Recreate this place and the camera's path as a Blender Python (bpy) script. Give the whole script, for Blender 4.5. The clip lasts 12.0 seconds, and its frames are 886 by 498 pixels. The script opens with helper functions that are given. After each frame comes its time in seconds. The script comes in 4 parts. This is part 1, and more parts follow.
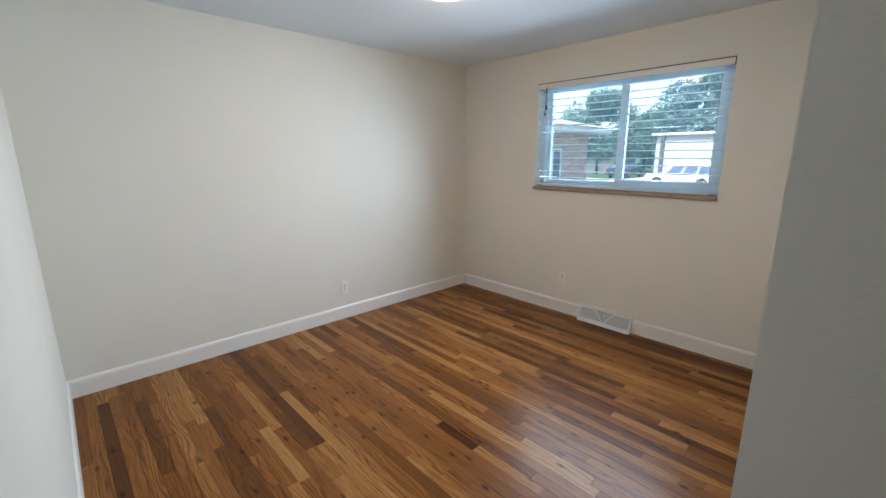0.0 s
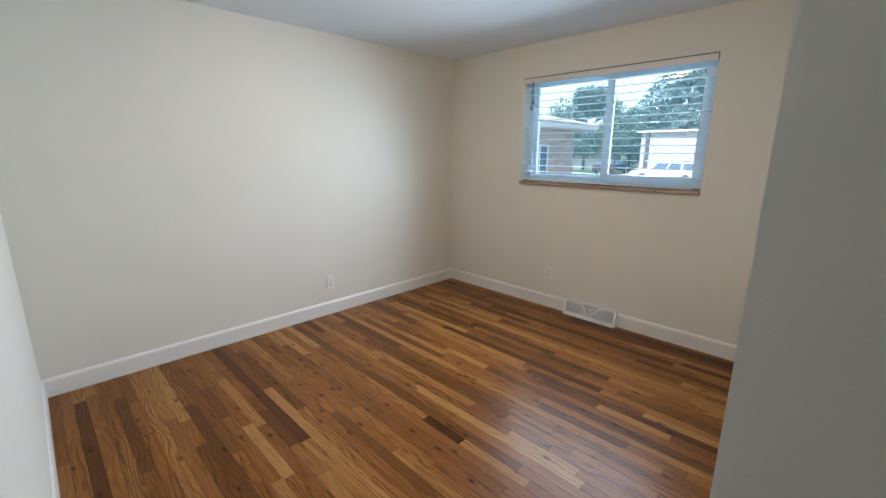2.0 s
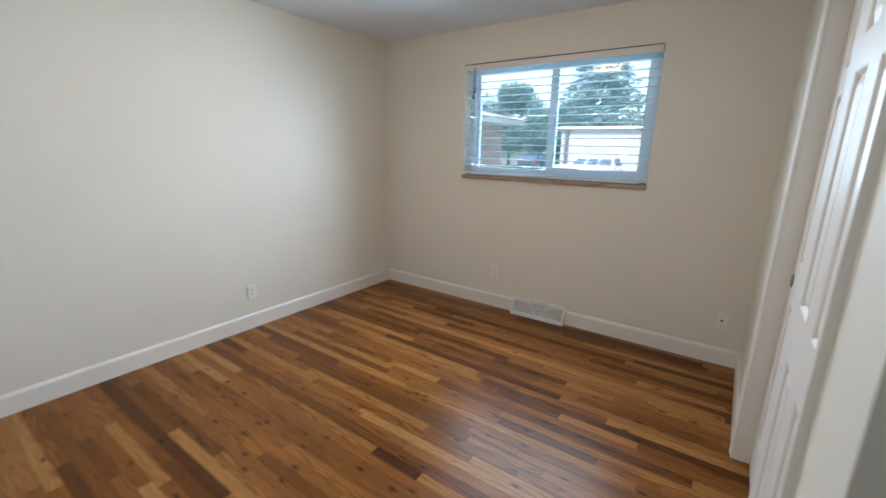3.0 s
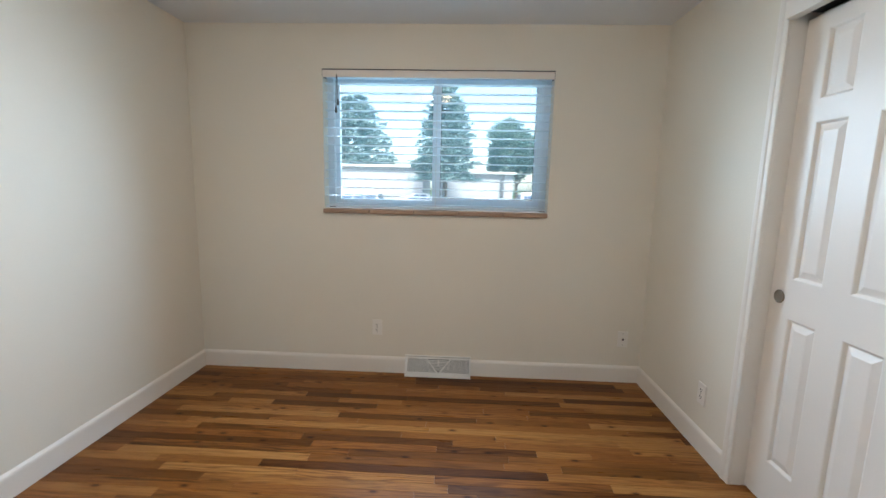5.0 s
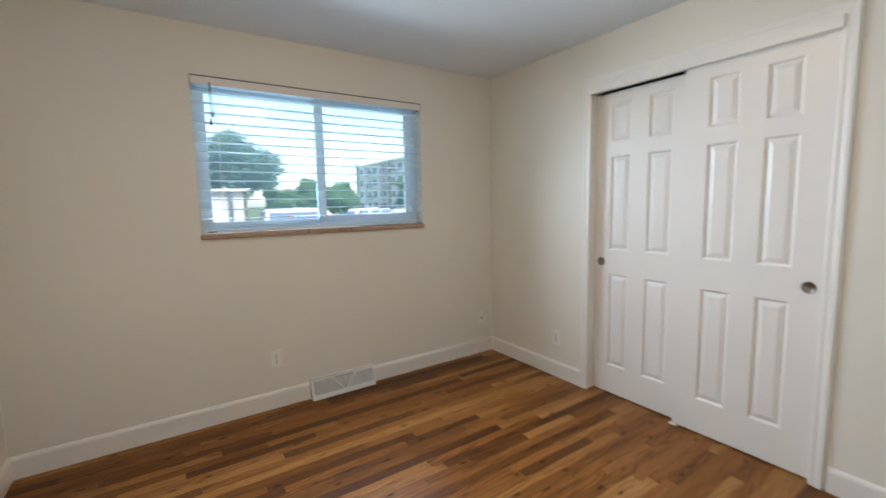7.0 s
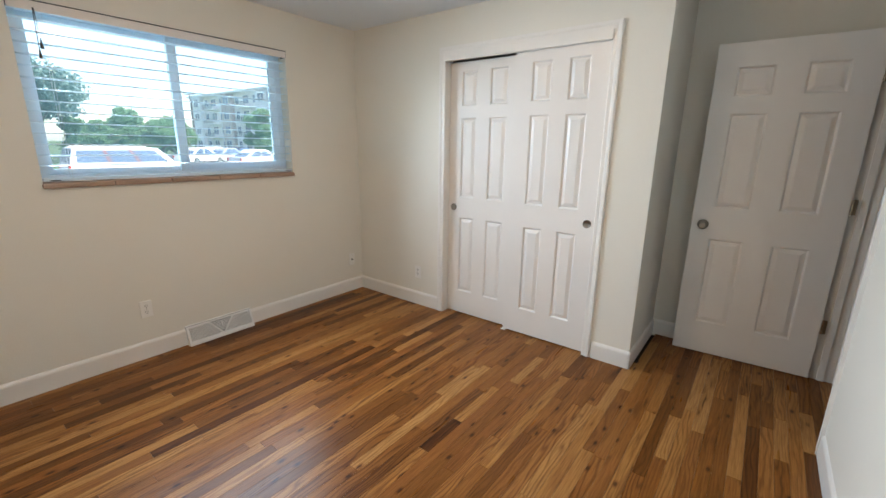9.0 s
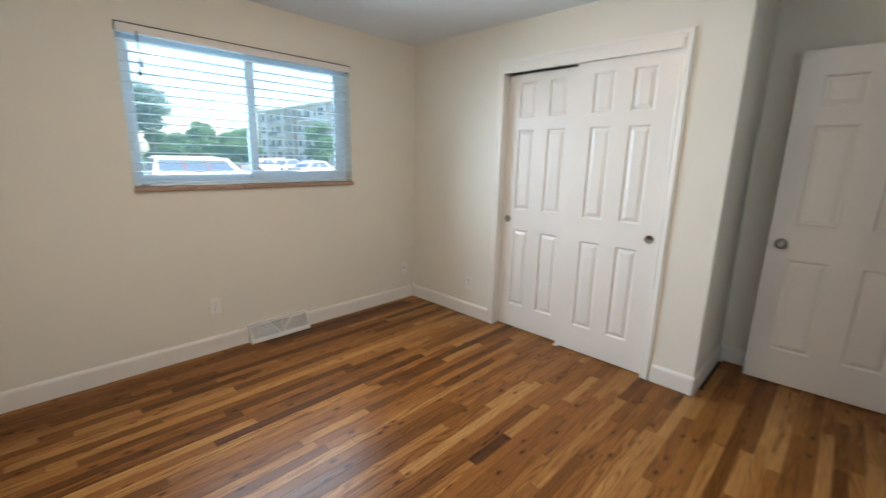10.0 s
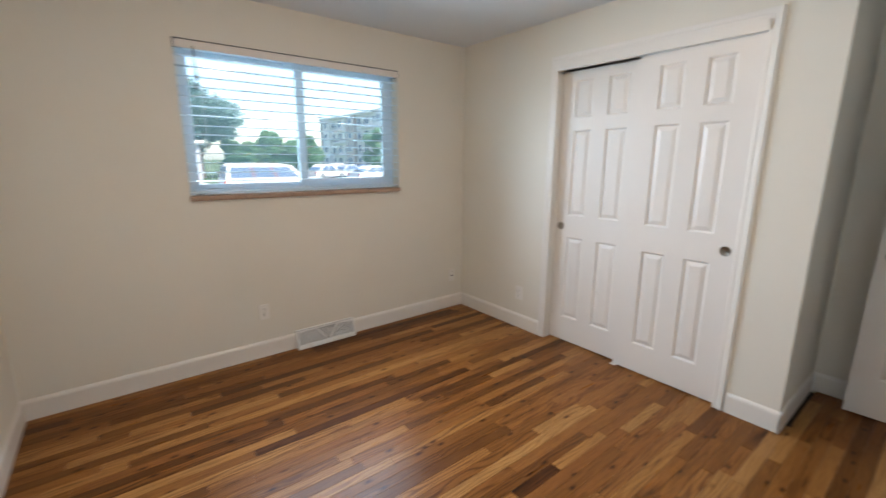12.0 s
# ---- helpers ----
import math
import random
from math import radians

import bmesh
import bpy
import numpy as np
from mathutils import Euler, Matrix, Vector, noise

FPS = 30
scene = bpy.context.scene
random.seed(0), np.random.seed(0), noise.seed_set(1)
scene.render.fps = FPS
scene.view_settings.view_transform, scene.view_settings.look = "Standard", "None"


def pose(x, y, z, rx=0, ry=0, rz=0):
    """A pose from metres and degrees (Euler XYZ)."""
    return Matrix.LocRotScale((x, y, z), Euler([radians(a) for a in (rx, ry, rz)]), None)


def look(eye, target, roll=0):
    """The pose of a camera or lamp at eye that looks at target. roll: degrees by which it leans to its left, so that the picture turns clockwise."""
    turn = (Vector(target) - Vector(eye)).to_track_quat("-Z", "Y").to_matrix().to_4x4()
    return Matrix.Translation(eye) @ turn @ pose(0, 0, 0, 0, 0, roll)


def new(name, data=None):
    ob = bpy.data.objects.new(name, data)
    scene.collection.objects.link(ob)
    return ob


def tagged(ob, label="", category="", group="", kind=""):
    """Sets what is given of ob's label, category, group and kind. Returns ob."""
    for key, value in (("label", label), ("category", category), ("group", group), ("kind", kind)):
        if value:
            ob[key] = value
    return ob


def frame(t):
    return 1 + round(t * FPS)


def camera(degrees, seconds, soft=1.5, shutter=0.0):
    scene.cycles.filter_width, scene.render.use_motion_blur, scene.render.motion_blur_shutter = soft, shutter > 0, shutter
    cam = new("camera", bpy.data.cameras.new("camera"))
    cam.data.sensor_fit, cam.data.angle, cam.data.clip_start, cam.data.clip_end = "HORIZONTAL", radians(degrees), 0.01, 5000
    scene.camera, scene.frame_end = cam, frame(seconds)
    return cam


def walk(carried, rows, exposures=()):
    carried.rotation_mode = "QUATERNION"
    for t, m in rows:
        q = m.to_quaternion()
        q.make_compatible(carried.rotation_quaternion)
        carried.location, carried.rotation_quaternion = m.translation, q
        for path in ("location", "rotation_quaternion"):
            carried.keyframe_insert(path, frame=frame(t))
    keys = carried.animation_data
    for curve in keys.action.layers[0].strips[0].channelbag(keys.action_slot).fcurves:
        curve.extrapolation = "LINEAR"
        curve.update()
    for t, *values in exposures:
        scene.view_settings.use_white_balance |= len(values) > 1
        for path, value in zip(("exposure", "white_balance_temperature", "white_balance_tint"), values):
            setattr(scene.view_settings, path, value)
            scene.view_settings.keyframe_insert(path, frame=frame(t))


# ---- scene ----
cam = camera(93.6, 12.0, shutter=0.5)
SKY, SUN, LAMP, STOPS = 0.095, 2.8, 9.0, 2.20
DAY, DAY_SPREAD, DAY_FALL, DAY_TURN, GLARE = 8.8, 128, 0.34, 0.08, 4.6
PATH = [
    (0, (0.054, 0.063, 1.483), (1.39, 1.485, 1.045), -0.1),
    (0.5, (0.058, 0.062, 1.469), (1.393, 1.492, 1.052), -0.0),
    (1, (0.07, 0.058, 1.468), (1.409, 1.467, 0.997), -0.4),
    (1.5, (0.062, 0.06, 1.467), (1.428, 1.455, 1.034), -0.1),
    (2, (0.069, 0.065, 1.469), (1.444, 1.443, 1.012), 0.2),
    (2.5, (0.126, 0.119, 1.486), (1.524, 1.457, 0.979), 0.9),
    (3, (0.237, 0.345, 1.443), (1.824, 1.464, 0.962), 1.0),
    (3.5, (0.385, 0.567, 1.419), (2.081, 1.543, 1.003), -0.5),
    (3.7, (0.445, 0.685, 1.395), (2.205, 1.553, 1.011), -1.2),
    (5.3, (0.638, 1.672, 1.345), (2.617, 1.605, 1.065), 0.9),
    (5.5, (0.653, 1.814, 1.338), (2.628, 1.651, 1.067), 0.1),
    (6, (0.64, 2.151, 1.35), (2.575, 1.688, 1.144), 0.6),
    (6.5, (0.59, 2.42, 1.359), (2.397, 1.595, 1.121), 1.8),
    (7, (0.626, 2.61, 1.355), (2.282, 1.51, 1.135), -1.2),
    (7.5, (0.523, 2.73, 1.398), (1.898, 1.334, 0.997), -0.3),
    (7.7, (0.458, 2.762, 1.39), (1.757, 1.309, 0.94), -0.3),
    (9.3, (0.354, 2.926, 1.429), (1.532, 1.381, 0.954), 0.9),
    (9.5, (0.349, 2.922, 1.415), (1.546, 1.386, 0.956), 1.1),
    (10, (0.391, 2.947, 1.412), (1.751, 1.545, 0.983), 1.3),
    (10.5, (0.422, 2.992, 1.441), (1.996, 1.835, 1.013), 1.4),
    (11, (0.464, 3.052, 1.433), (2.122, 2.017, 1.007), 1.7),
    (11.5, (0.466, 3.012, 1.439), (2.123, 1.979, 1.005), 1.2),
    (12, (0.452, 2.81, 1.426), (1.989, 1.601, 1.007), 0.2),
]
walk(cam, [(t, look(eye, target, roll)) for t, eye, target, roll in PATH], [(0, STOPS - 0.20, 6420, 11), (3.5, STOPS - 0.20, 6450, 11), (6, STOPS - 0.10, 6620, 10), (7, STOPS - 0.18, 6680, 11), (7.7, STOPS - 0.08, 6800, 15), (9.5, STOPS, 6820, 11), (11.5, STOPS - 0.13, 6760, 12), (12, STOPS - 0.10, 6820, 14)])

# ---- world, sun, exposure ----
world = bpy.data.worlds.new("sky")
scene.world = world
world.use_nodes = True
wn = world.node_tree
sky = wn.nodes.new("ShaderNodeTexSky")
sky.sky_type, sky.sun_disc = 'NISHITA', False
sky.sun_elevation, sky.sun_rotation = radians(48), radians(-100)
sky.air_density, sky.dust_density, sky.ozone_density = 1.0, 1.5, 1.5
back = wn.nodes["Background"]
wn.links.new(sky.outputs[0], back.inputs[0])
back.inputs[1].default_value = SKY

sun = new("sun", bpy.data.lights.new("sun", 'SUN'))
sun.data.energy, sun.data.angle, sun.data.color = SUN, radians(12), (1.0, 0.95, 0.88)
sun.matrix_world = look((-30, -8, 40), (0, 0, 0))

# area lamps added for sky light, before the slats, aimed inwards and down
for k in range(2):
    for i in range(3):
        day = new("window_daylight", bpy.data.lights.new("window_daylight", 'AREA'))
        day.data.shape, day.data.size, day.data.size_y, day.data.spread = 'RECTANGLE', 0.46, 0.36, radians(DAY_SPREAD)
        day.data.energy, day.data.color = DAY / 6, (0.60, 0.79, 1.0)
        y, z = 1.16 + i * 0.5, 1.46 + k * 0.40
        day.matrix_world = look((3.455, y, z), (2.455, y + DAY_TURN, z - DAY_FALL))
# added lamp outside the panes brightens frame, slats and the glass haze
glare = new("window_glare_fill", bpy.data.lights.new("window_glare_fill", 'AREA'))
glare.data.shape, glare.data.size, glare.data.size_y = 'RECTANGLE', 1.50, 0.90
glare.data.energy, glare.data.color = GLARE, (0.55, 0.84, 1.0)
glare.matrix_world = look((3.745, 1.66, 1.65), (2.745, 1.66, 1.65))

# ---- materials ----
def nodes_of(name):
    m = bpy.data.materials.new(name)
    m.use_nodes = True
    nt = m.node_tree
    return m, nt, nt.nodes["Principled BSDF"]


def link(nt, a, b):
    nt.links.new(a, b)


def noise_node(nt, scale, detail=4.0, rough=0.55, coord="Object", stretch=(1, 1, 1), shift=None):
    tc = nt.nodes.new("ShaderNodeTexCoord")
    mp = nt.nodes.new("ShaderNodeMapping")
    mp.inputs["Scale"].default_value = stretch
    n = nt.nodes.new("ShaderNodeTexNoise")
    n.inputs["Scale"].default_value, n.inputs["Detail"].default_value, n.inputs["Roughness"].default_value = scale, detail, rough
    link(nt, tc.outputs[coord], mp.inputs["Vector"])
    if shift is not None:
        link(nt, shift, mp.inputs["Location"])
    link(nt, mp.outputs[0], n.inputs["Vector"])
    return n


def ramp_node(nt, fac, stops):
    r = nt.nodes.new("ShaderNodeValToRGB")
    el = r.color_ramp.elements
    while len(el) < len(stops):
        el.new(0.5)
    for e, (p, c) in zip(el, stops):
        e.position, e.color = p, (*c, 1)
    link(nt, fac, r.inputs[0])
    return r


def mix_node(nt, kind, fac, a, b):
    mx = nt.nodes.new("ShaderNodeMix")
    mx.data_type, mx.blend_type = 'RGBA', kind
    for sock, v in ((mx.inputs[0], fac), (mx.inputs[6], a), (mx.inputs[7], b)):
        if isinstance(v, (int, float)):
            sock.default_value = v
        elif isinstance(v, tuple):
            sock.default_value = (*v, 1)
        else:
            link(nt, v, sock)
    return mx.outputs[2]


def bump_node(nt, bsdf, height, strength, distance):
    b = nt.nodes.new("ShaderNodeBump")
    b.inputs["Strength"].default_value, b.inputs["Distance"].default_value = strength, distance
    link(nt, height, b.inputs["Height"])
    link(nt, b.outputs[0], bsdf.inputs["Normal"])


def paint(name, colour, rough=0.5, coarse=2.0, fine=60.0, vary=0.05, bump=0.2, depth=0.002, metal=0.0, by_object=0.0):
    """A plain surface with slight variation at two scales and a fine relief."""
    m, nt, b = nodes_of(name)
    big, small = noise_node(nt, coarse, 3), noise_node(nt, fine, 4)
    dark = tuple(c * (1 - vary * 2) for c in colour)
    lite = tuple(min(1, c * (1 + vary)) for c in colour)
    r = ramp_node(nt, big.outputs[0], [(0.3, dark), (0.7, lite)])
    col = mix_node(nt, 'MULTIPLY', vary * 3, r.outputs[0], small.outputs[0])
    if by_object:
        oi = nt.nodes.new("ShaderNodeObjectInfo")
        rr = ramp_node(nt, oi.outputs["Random"], [(0.0, (1 - by_object,) * 3), (1.0, (1 + by_object,) * 3)])
        col = mix_node(nt, 'MULTIPLY', 1.0, col, rr.outputs[0])
    link(nt, col, b.inputs["Base Color"])
    b.inputs["Roughness"].default_value, b.inputs["Metallic"].default_value = rough, metal
    if bump:
        bump_node(nt, b, small.outputs[0], bump, depth)
    return m


M_WALL = paint("wall_paint", (0.79, 0.757, 0.678), 0.62, 1.3, 110, 0.012, 0.28, 0.003)
M_CEIL = paint("ceiling_paint", (0.79, 0.825, 0.86), 0.8, 1.1, 90, 0.015, 0.45, 0.004)
M_TRIM = paint("trim_paint", (0.83, 0.80, 0.755), 0.33, 2.0, 70, 0.012, 0.06, 0.001)
M_DOOR = paint("door_paint", (0.83, 0.80, 0.765), 0.36, 3.0, 160, 0.012, 0.12, 0.0008)
def translucent(m, share, colour):
    """Lets a share of the light through a thin plastic."""
    nt = m.node_tree
    tr, mx = nt.nodes.new("ShaderNodeBsdfTranslucent"), nt.nodes.new("ShaderNodeMixShader")
    tr.inputs[0].default_value, mx.inputs[0].default_value = (*colour, 1), share
    link(nt, nt.nodes["Principled BSDF"].outputs[0], mx.inputs[1])
    link(nt, tr.outputs[0], mx.inputs[2])
    link(nt, mx.outputs[0], nt.nodes["Material Output"].inputs[0])
    return m


M_BLIND = translucent(paint("blind_vinyl", (0.72, 0.81, 0.87), 0.58, 3.0, 50, 0.012, 0.05, 0.0005), 0.10, (0.72, 0.88, 1.0))
M_VALANCE = paint("valance_vinyl", (0.80, 0.755, 0.72), 0.45, 3.0, 60, 0.015, 0.08, 0.0005)
M_VINYL = translucent(paint("window_vinyl", (0.84, 0.89, 0.94), 0.35, 3.0, 50, 0.012, 0.04, 0.0005), 0.16, (0.66, 0.87, 1.0))
M_PLATE = paint("plate_plastic", (0.85, 0.83, 0.79), 0.35, 8.0, 90, 0.012, 0.03, 0.0003)
M_VENT = paint("vent_enamel", (0.82, 0.82, 0.81), 0.35, 6.0, 80, 0.02, 0.05, 0.0005)
M_VENT_IN = paint("vent_shadow", (0.36, 0.37, 0.38), 0.6, 6.0, 80, 0.04, 0.05, 0.0005)
M_DARK = paint("dark_slot", (0.02, 0.02, 0.02), 0.6, 6.0, 80, 0.05, 0.0)
M_NICKEL = paint("brushed_nickel", (0.34, 0.31, 0.27), 0.28, 8.0, 240, 0.05, 0.08, 0.0003, metal=1.0)
M_HINGE = paint("hinge_brass", (0.40, 0.33, 0.24), 0.35, 8.0, 200, 0.06, 0.1, 0.0003, metal=1.0)
M_CORD = paint("dark_cord", (0.06, 0.055, 0.05), 0.7, 20.0, 200, 0.06, 0.1, 0.0003)
M_TAPE = paint("ladder_cord", (0.78, 0.78, 0.78), 0.7, 20.0, 200, 0.03, 0.1, 0.0003)
M_TILE = paint("sill_tile", (0.47, 0.31, 0.22), 0.4, 7.0, 90, 0.09, 0.15, 0.0008, by_object=0.12)
M_GROUT = paint("grout", (0.10, 0.075, 0.055), 0.9, 20.0, 120, 0.1, 0.3, 0.001)
M_SUB = paint("subfloor", (0.035, 0.02, 0.012), 0.8, 3.0, 60, 0.1, 0.1, 0.001)


def wood_material():
    """Oiled oak strips: every board has its own tone, figure, knots and dark streaks."""
    m, nt, b = nodes_of("oak_plank")
    oi = nt.nodes.new("ShaderNodeObjectInfo")

    def chance(seed):
        w = nt.nodes.new("ShaderNodeTexWhiteNoise")
        w.noise_dimensions = '1D'
        k = nt.nodes.new("ShaderNodeMath")
        k.operation, k.inputs[1].default_value = 'MULTIPLY', seed
        link(nt, oi.outputs["Random"], k.inputs[0])
        link(nt, k.outputs[0], w.inputs["W"])
        return w.outputs["Value"]

    mul = nt.nodes.new("ShaderNodeVectorMath")
    mul.operation = 'SCALE'
    comb = nt.nodes.new("ShaderNodeCombineXYZ")
    for i in range(3):
        link(nt, oi.outputs["Random"], comb.inputs[i])
    link(nt, comb.outputs[0], mul.inputs[0])
    mul.inputs[3].default_value = 137.0
    off = mul.outputs[0]
    tone = ramp_node(nt, oi.outputs["Random"], [
        (0.00, (0.099, 0.033, 0.008)), (0.10, (0.147, 0.053, 0.011)), (0.24, (0.217, 0.083, 0.018)),
        (0.42, (0.283, 0.114, 0.027)), (0.54, (0.243, 0.091, 0.021)), (0.70, (0.315, 0.135, 0.036)),
        (0.86, (0.374, 0.173, 0.050)), (1.00, (0.427, 0.215, 0.071))])
    grain = noise_node(nt, 1.0, 6, 0.65, stretch=(210, 7.0, 210), shift=off)
    streak = noise_node(nt, 1.0, 4, 0.55, stretch=(38, 3.2, 38), shift=off)
    broad = noise_node(nt, 1.0, 2, 0.5, stretch=(16, 2.6, 16), shift=off)
    tc = nt.nodes.new("ShaderNodeTexCoord")

    def placed(scale):
        mp = nt.nodes.new("ShaderNodeMapping")
        mp.inputs["Scale"].default_value = scale
        link(nt, tc.outputs["Object"], mp.inputs["Vector"])
        link(nt, off, mp.inputs["Location"])
        return mp.outputs[0]

    # growth rings that sweep along the board in long arches
    wave = nt.nodes.new("ShaderNodeTexWave")
    wave.wave_type, wave.bands_direction = 'BANDS', 'X'
    wave.inputs["Scale"].default_value, wave.inputs["Distortion"].default_value = 16.0, 17.0
    wave.inputs["Detail"].default_value, wave.inputs["Detail Scale"].default_value = 1.6, 0.9
    link(nt, placed((1.0, 0.16, 1.0)), wave.inputs["Vector"])
    # small dark knots, in some of the cells only
    vo = nt.nodes.new("ShaderNodeTexVoronoi")
    vo.voronoi_dimensions = '2D'
    vo.inputs["Scale"].default_value = 1.0
    link(nt, placed((13.0, 6.0, 1.0)), vo.inputs["Vector"])
    knots = ramp_node(nt, vo.outputs["Distance"], [(0.0, (0.07, 0.04, 0.025)), (0.07, (0.16, 0.09, 0.06)), (0.11, (0.62, 0.52, 0.45)), (0.21, (1, 1, 1))])
    sep = nt.nodes.new("ShaderNodeSeparateColor")
    link(nt, vo.outputs["Color"], sep.inputs[0])
    has_knot = ramp_node(nt, sep.outputs[0], [(0.76, (0, 0, 0)), (0.80, (0.85, 0.85, 0.85))])
    g = ramp_node(nt, grain.outputs[0], [(0.34, (0.56, 0.47, 0.39)), (0.55, (1, 1, 1)), (0.75, (1.12, 1.10, 1.06))])
    st = ramp_node(nt, streak.outputs[0], [(0.31, (0.22, 0.15, 0.10)), (0.40, (0.82, 0.78, 0.72)), (0.55, (1, 1, 1)), (0.72, (1.16, 1.14, 1.08))])
    w = ramp_node(nt, wave.outputs[0], [(0.0, (0.46, 0.36, 0.28)), (0.22, (0.80, 0.75, 0.69)), (0.5, (1, 1, 1)), (1.0, (1.08, 1.07, 1.04))])
    d = ramp_node(nt, broad.outputs[0], [(0.27, (0.50, 0.41, 0.34)), (0.46, (1.0, 1.0, 1.0))])
    ring_share = ramp_node(nt, chance(91.7), [(0.25, (0.10,) * 3), (0.9, (0.85,) * 3)])
    dark_share = ramp_node(nt, chance(53.3), [(0.45, (0.15,) * 3), (0.95, (0.95,) * 3)])
    c = mix_node(nt, 'MULTIPLY', 0.8, tone.outputs[0], g.outputs[0])
    c = mix_node(nt, 'MULTIPLY', dark_share.outputs[0], c, st.outputs[0])
    c = mix_node(nt, 'MULTIPLY', ring_share.outputs[0], c, w.outputs[0])
    c = mix_node(nt, 'MULTIPLY', dark_share.outputs[0], c, d.outputs[0])
    c = mix_node(nt, 'MULTIPLY', has_knot.outputs[0], c, knots.outputs[0])
    link(nt, c, b.inputs["Base Color"])
    rr = ramp_node(nt, streak.outputs[0], [(0.3, (0.36,) * 3), (0.7, (0.27,) * 3)])
    link(nt, rr.outputs[0], b.inputs["Roughness"])
    b.inputs["Specular IOR Level"].default_value = 0.17
    bump_node(nt, b, grain.outputs[0], 0.12, 0.0008)
    return m


M_WOOD = wood_material()


def glass_material(name, tint, haze_share):
    """Thin clear window glass: see-through, with a glossy reflection at its faces and outdoor glare painted in as
    bluish haze.
    """
    m, nt, b = nodes_of(name)
    nt.nodes.remove(b)
    clear, gloss, veil = (nt.nodes.new("ShaderNodeBsdf" + k) for k in ("Transparent", "Glossy", "Translucent"))
    fres, m1, m2 = nt.nodes.new("ShaderNodeFresnel"), nt.nodes.new("ShaderNodeMixShader"), nt.nodes.new("ShaderNodeMixShader")
    clear.inputs[0].default_value, veil.inputs[0].default_value = (*tint, 1), (0.42, 0.84, 1.0, 1)
    gloss.inputs["Roughness"].default_value, fres.inputs[0].default_value, m2.inputs[0].default_value = 0.0, 1.45, haze_share
    for a, c in ((fres.outputs[0], m1.inputs[0]), (clear.outputs[0], m1.inputs[1]), (gloss.outputs[0], m1.inputs[2]),
                 (m1.outputs[0], m2.inputs[1]), (veil.outputs[0], m2.inputs[2]), (m2.outputs[0], nt.nodes["Material Output"].inputs[0])):
        link(nt, a, c)
    return m


M_GLASS = glass_material("window_glass", (0.95, 0.985, 1.0), 0.016)


def glow_material(name, colour, strength):
    m, nt, b = nodes_of(name)
    b.inputs["Base Color"].default_value = (0.85, 0.8, 0.7, 1)
    b.inputs["Emission Color"].default_value = (*colour, 1)
    b.inputs["Emission Strength"].default_value = strength
    return m


M_LAMP = glow_material("lamp_glass", (1.0, 0.72, 0.46), LAMP)

# outdoor surfaces
M_LAWN = paint("lawn", (0.07, 0.12, 0.035), 0.9, 0.6, 25, 0.22, 0.4, 0.03)
M_ASPHALT = paint("asphalt", (0.07, 0.07, 0.072), 0.85, 0.4, 60, 0.12, 0.3, 0.01)
M_CONCRETE = paint("concrete", (0.42, 0.40, 0.37), 0.85, 0.7, 40, 0.08, 0.3, 0.006)
M_BRICK = paint("brick", (0.56, 0.37, 0.29), 0.85, 5.0, 60, 0.1, 0.3, 0.004, by_object=0.2)
M_MORTAR = paint("mortar", (0.48, 0.42, 0.36), 0.9, 4.0, 60, 0.08, 0.3, 0.003)
M_WHITE = paint("pale_siding", (0.33, 0.34, 0.36), 0.6, 0.8, 20, 0.04, 0.1, 0.003)
M_GREYWALL = paint("grey_siding", (0.72, 0.71, 0.70), 0.7, 0.8, 20, 0.05, 0.1, 0.003)
M_STUCCO = paint("tan_stucco", (0.78, 0.74, 0.70), 0.85, 0.5, 20, 0.06, 0.2, 0.004)
M_BROWN = paint("brown_cladding", (0.48, 0.40, 0.36), 0.8, 0.8, 20, 0.08, 0.2, 0.004)
M_ROOF = paint("roof_shingle", (0.34, 0.32, 0.30), 0.9, 1.5, 30, 0.1, 0.5, 0.01)
M_EAVE = paint("eave_paint", (0.80, 0.79, 0.76), 0.6, 2.0, 30, 0.04, 0.1, 0.002)
M_BARK = paint("bark", (0.13, 0.09, 0.065), 0.95, 3.0, 25, 0.2, 0.8, 0.03)
M_DARKGLASS = paint("far_glass", (0.07, 0.11, 0.18), 0.22, 1.0, 20, 0.05, 0.0)
M_STEEL = paint("dark_steel", (0.06, 0.065, 0.075), 0.5, 2.0, 40, 0.06, 0.05, 0.001)
M_TYRE = paint("tyre_rubber", (0.025, 0.025, 0.025), 0.85, 6.0, 60, 0.05, 0.2, 0.002)
M_RIM = paint("wheel_alloy", (0.5, 0.5, 0.5), 0.3, 6.0, 80, 0.04, 0.05, 0.001, metal=1.0)
M_REDLAMP = paint("tail_lamp", (0.45, 0.03, 0.02), 0.2, 6.0, 60, 0.05, 0.0)
M_MAROON = paint("maroon_pillar", (0.15, 0.055, 0.055), 0.35, 4.0, 60, 0.05, 0.02, 0.001)


def foliage(name, a, bcol):
    m, nt, b = nodes_of(name)
    geo = nt.nodes.new("ShaderNodeNewGeometry")
    r = ramp_node(nt, geo.outputs["Random Per Island"], [(0.0, a), (1.0, bcol)])
    n = noise_node(nt, 0.6, 3)
    c = mix_node(nt, 'MULTIPLY', 0.5, r.outputs[0], n.outputs[0])
    link(nt, c, b.inputs["Base Color"])
    b.inputs["Roughness"].default_value = 0.7
    return m


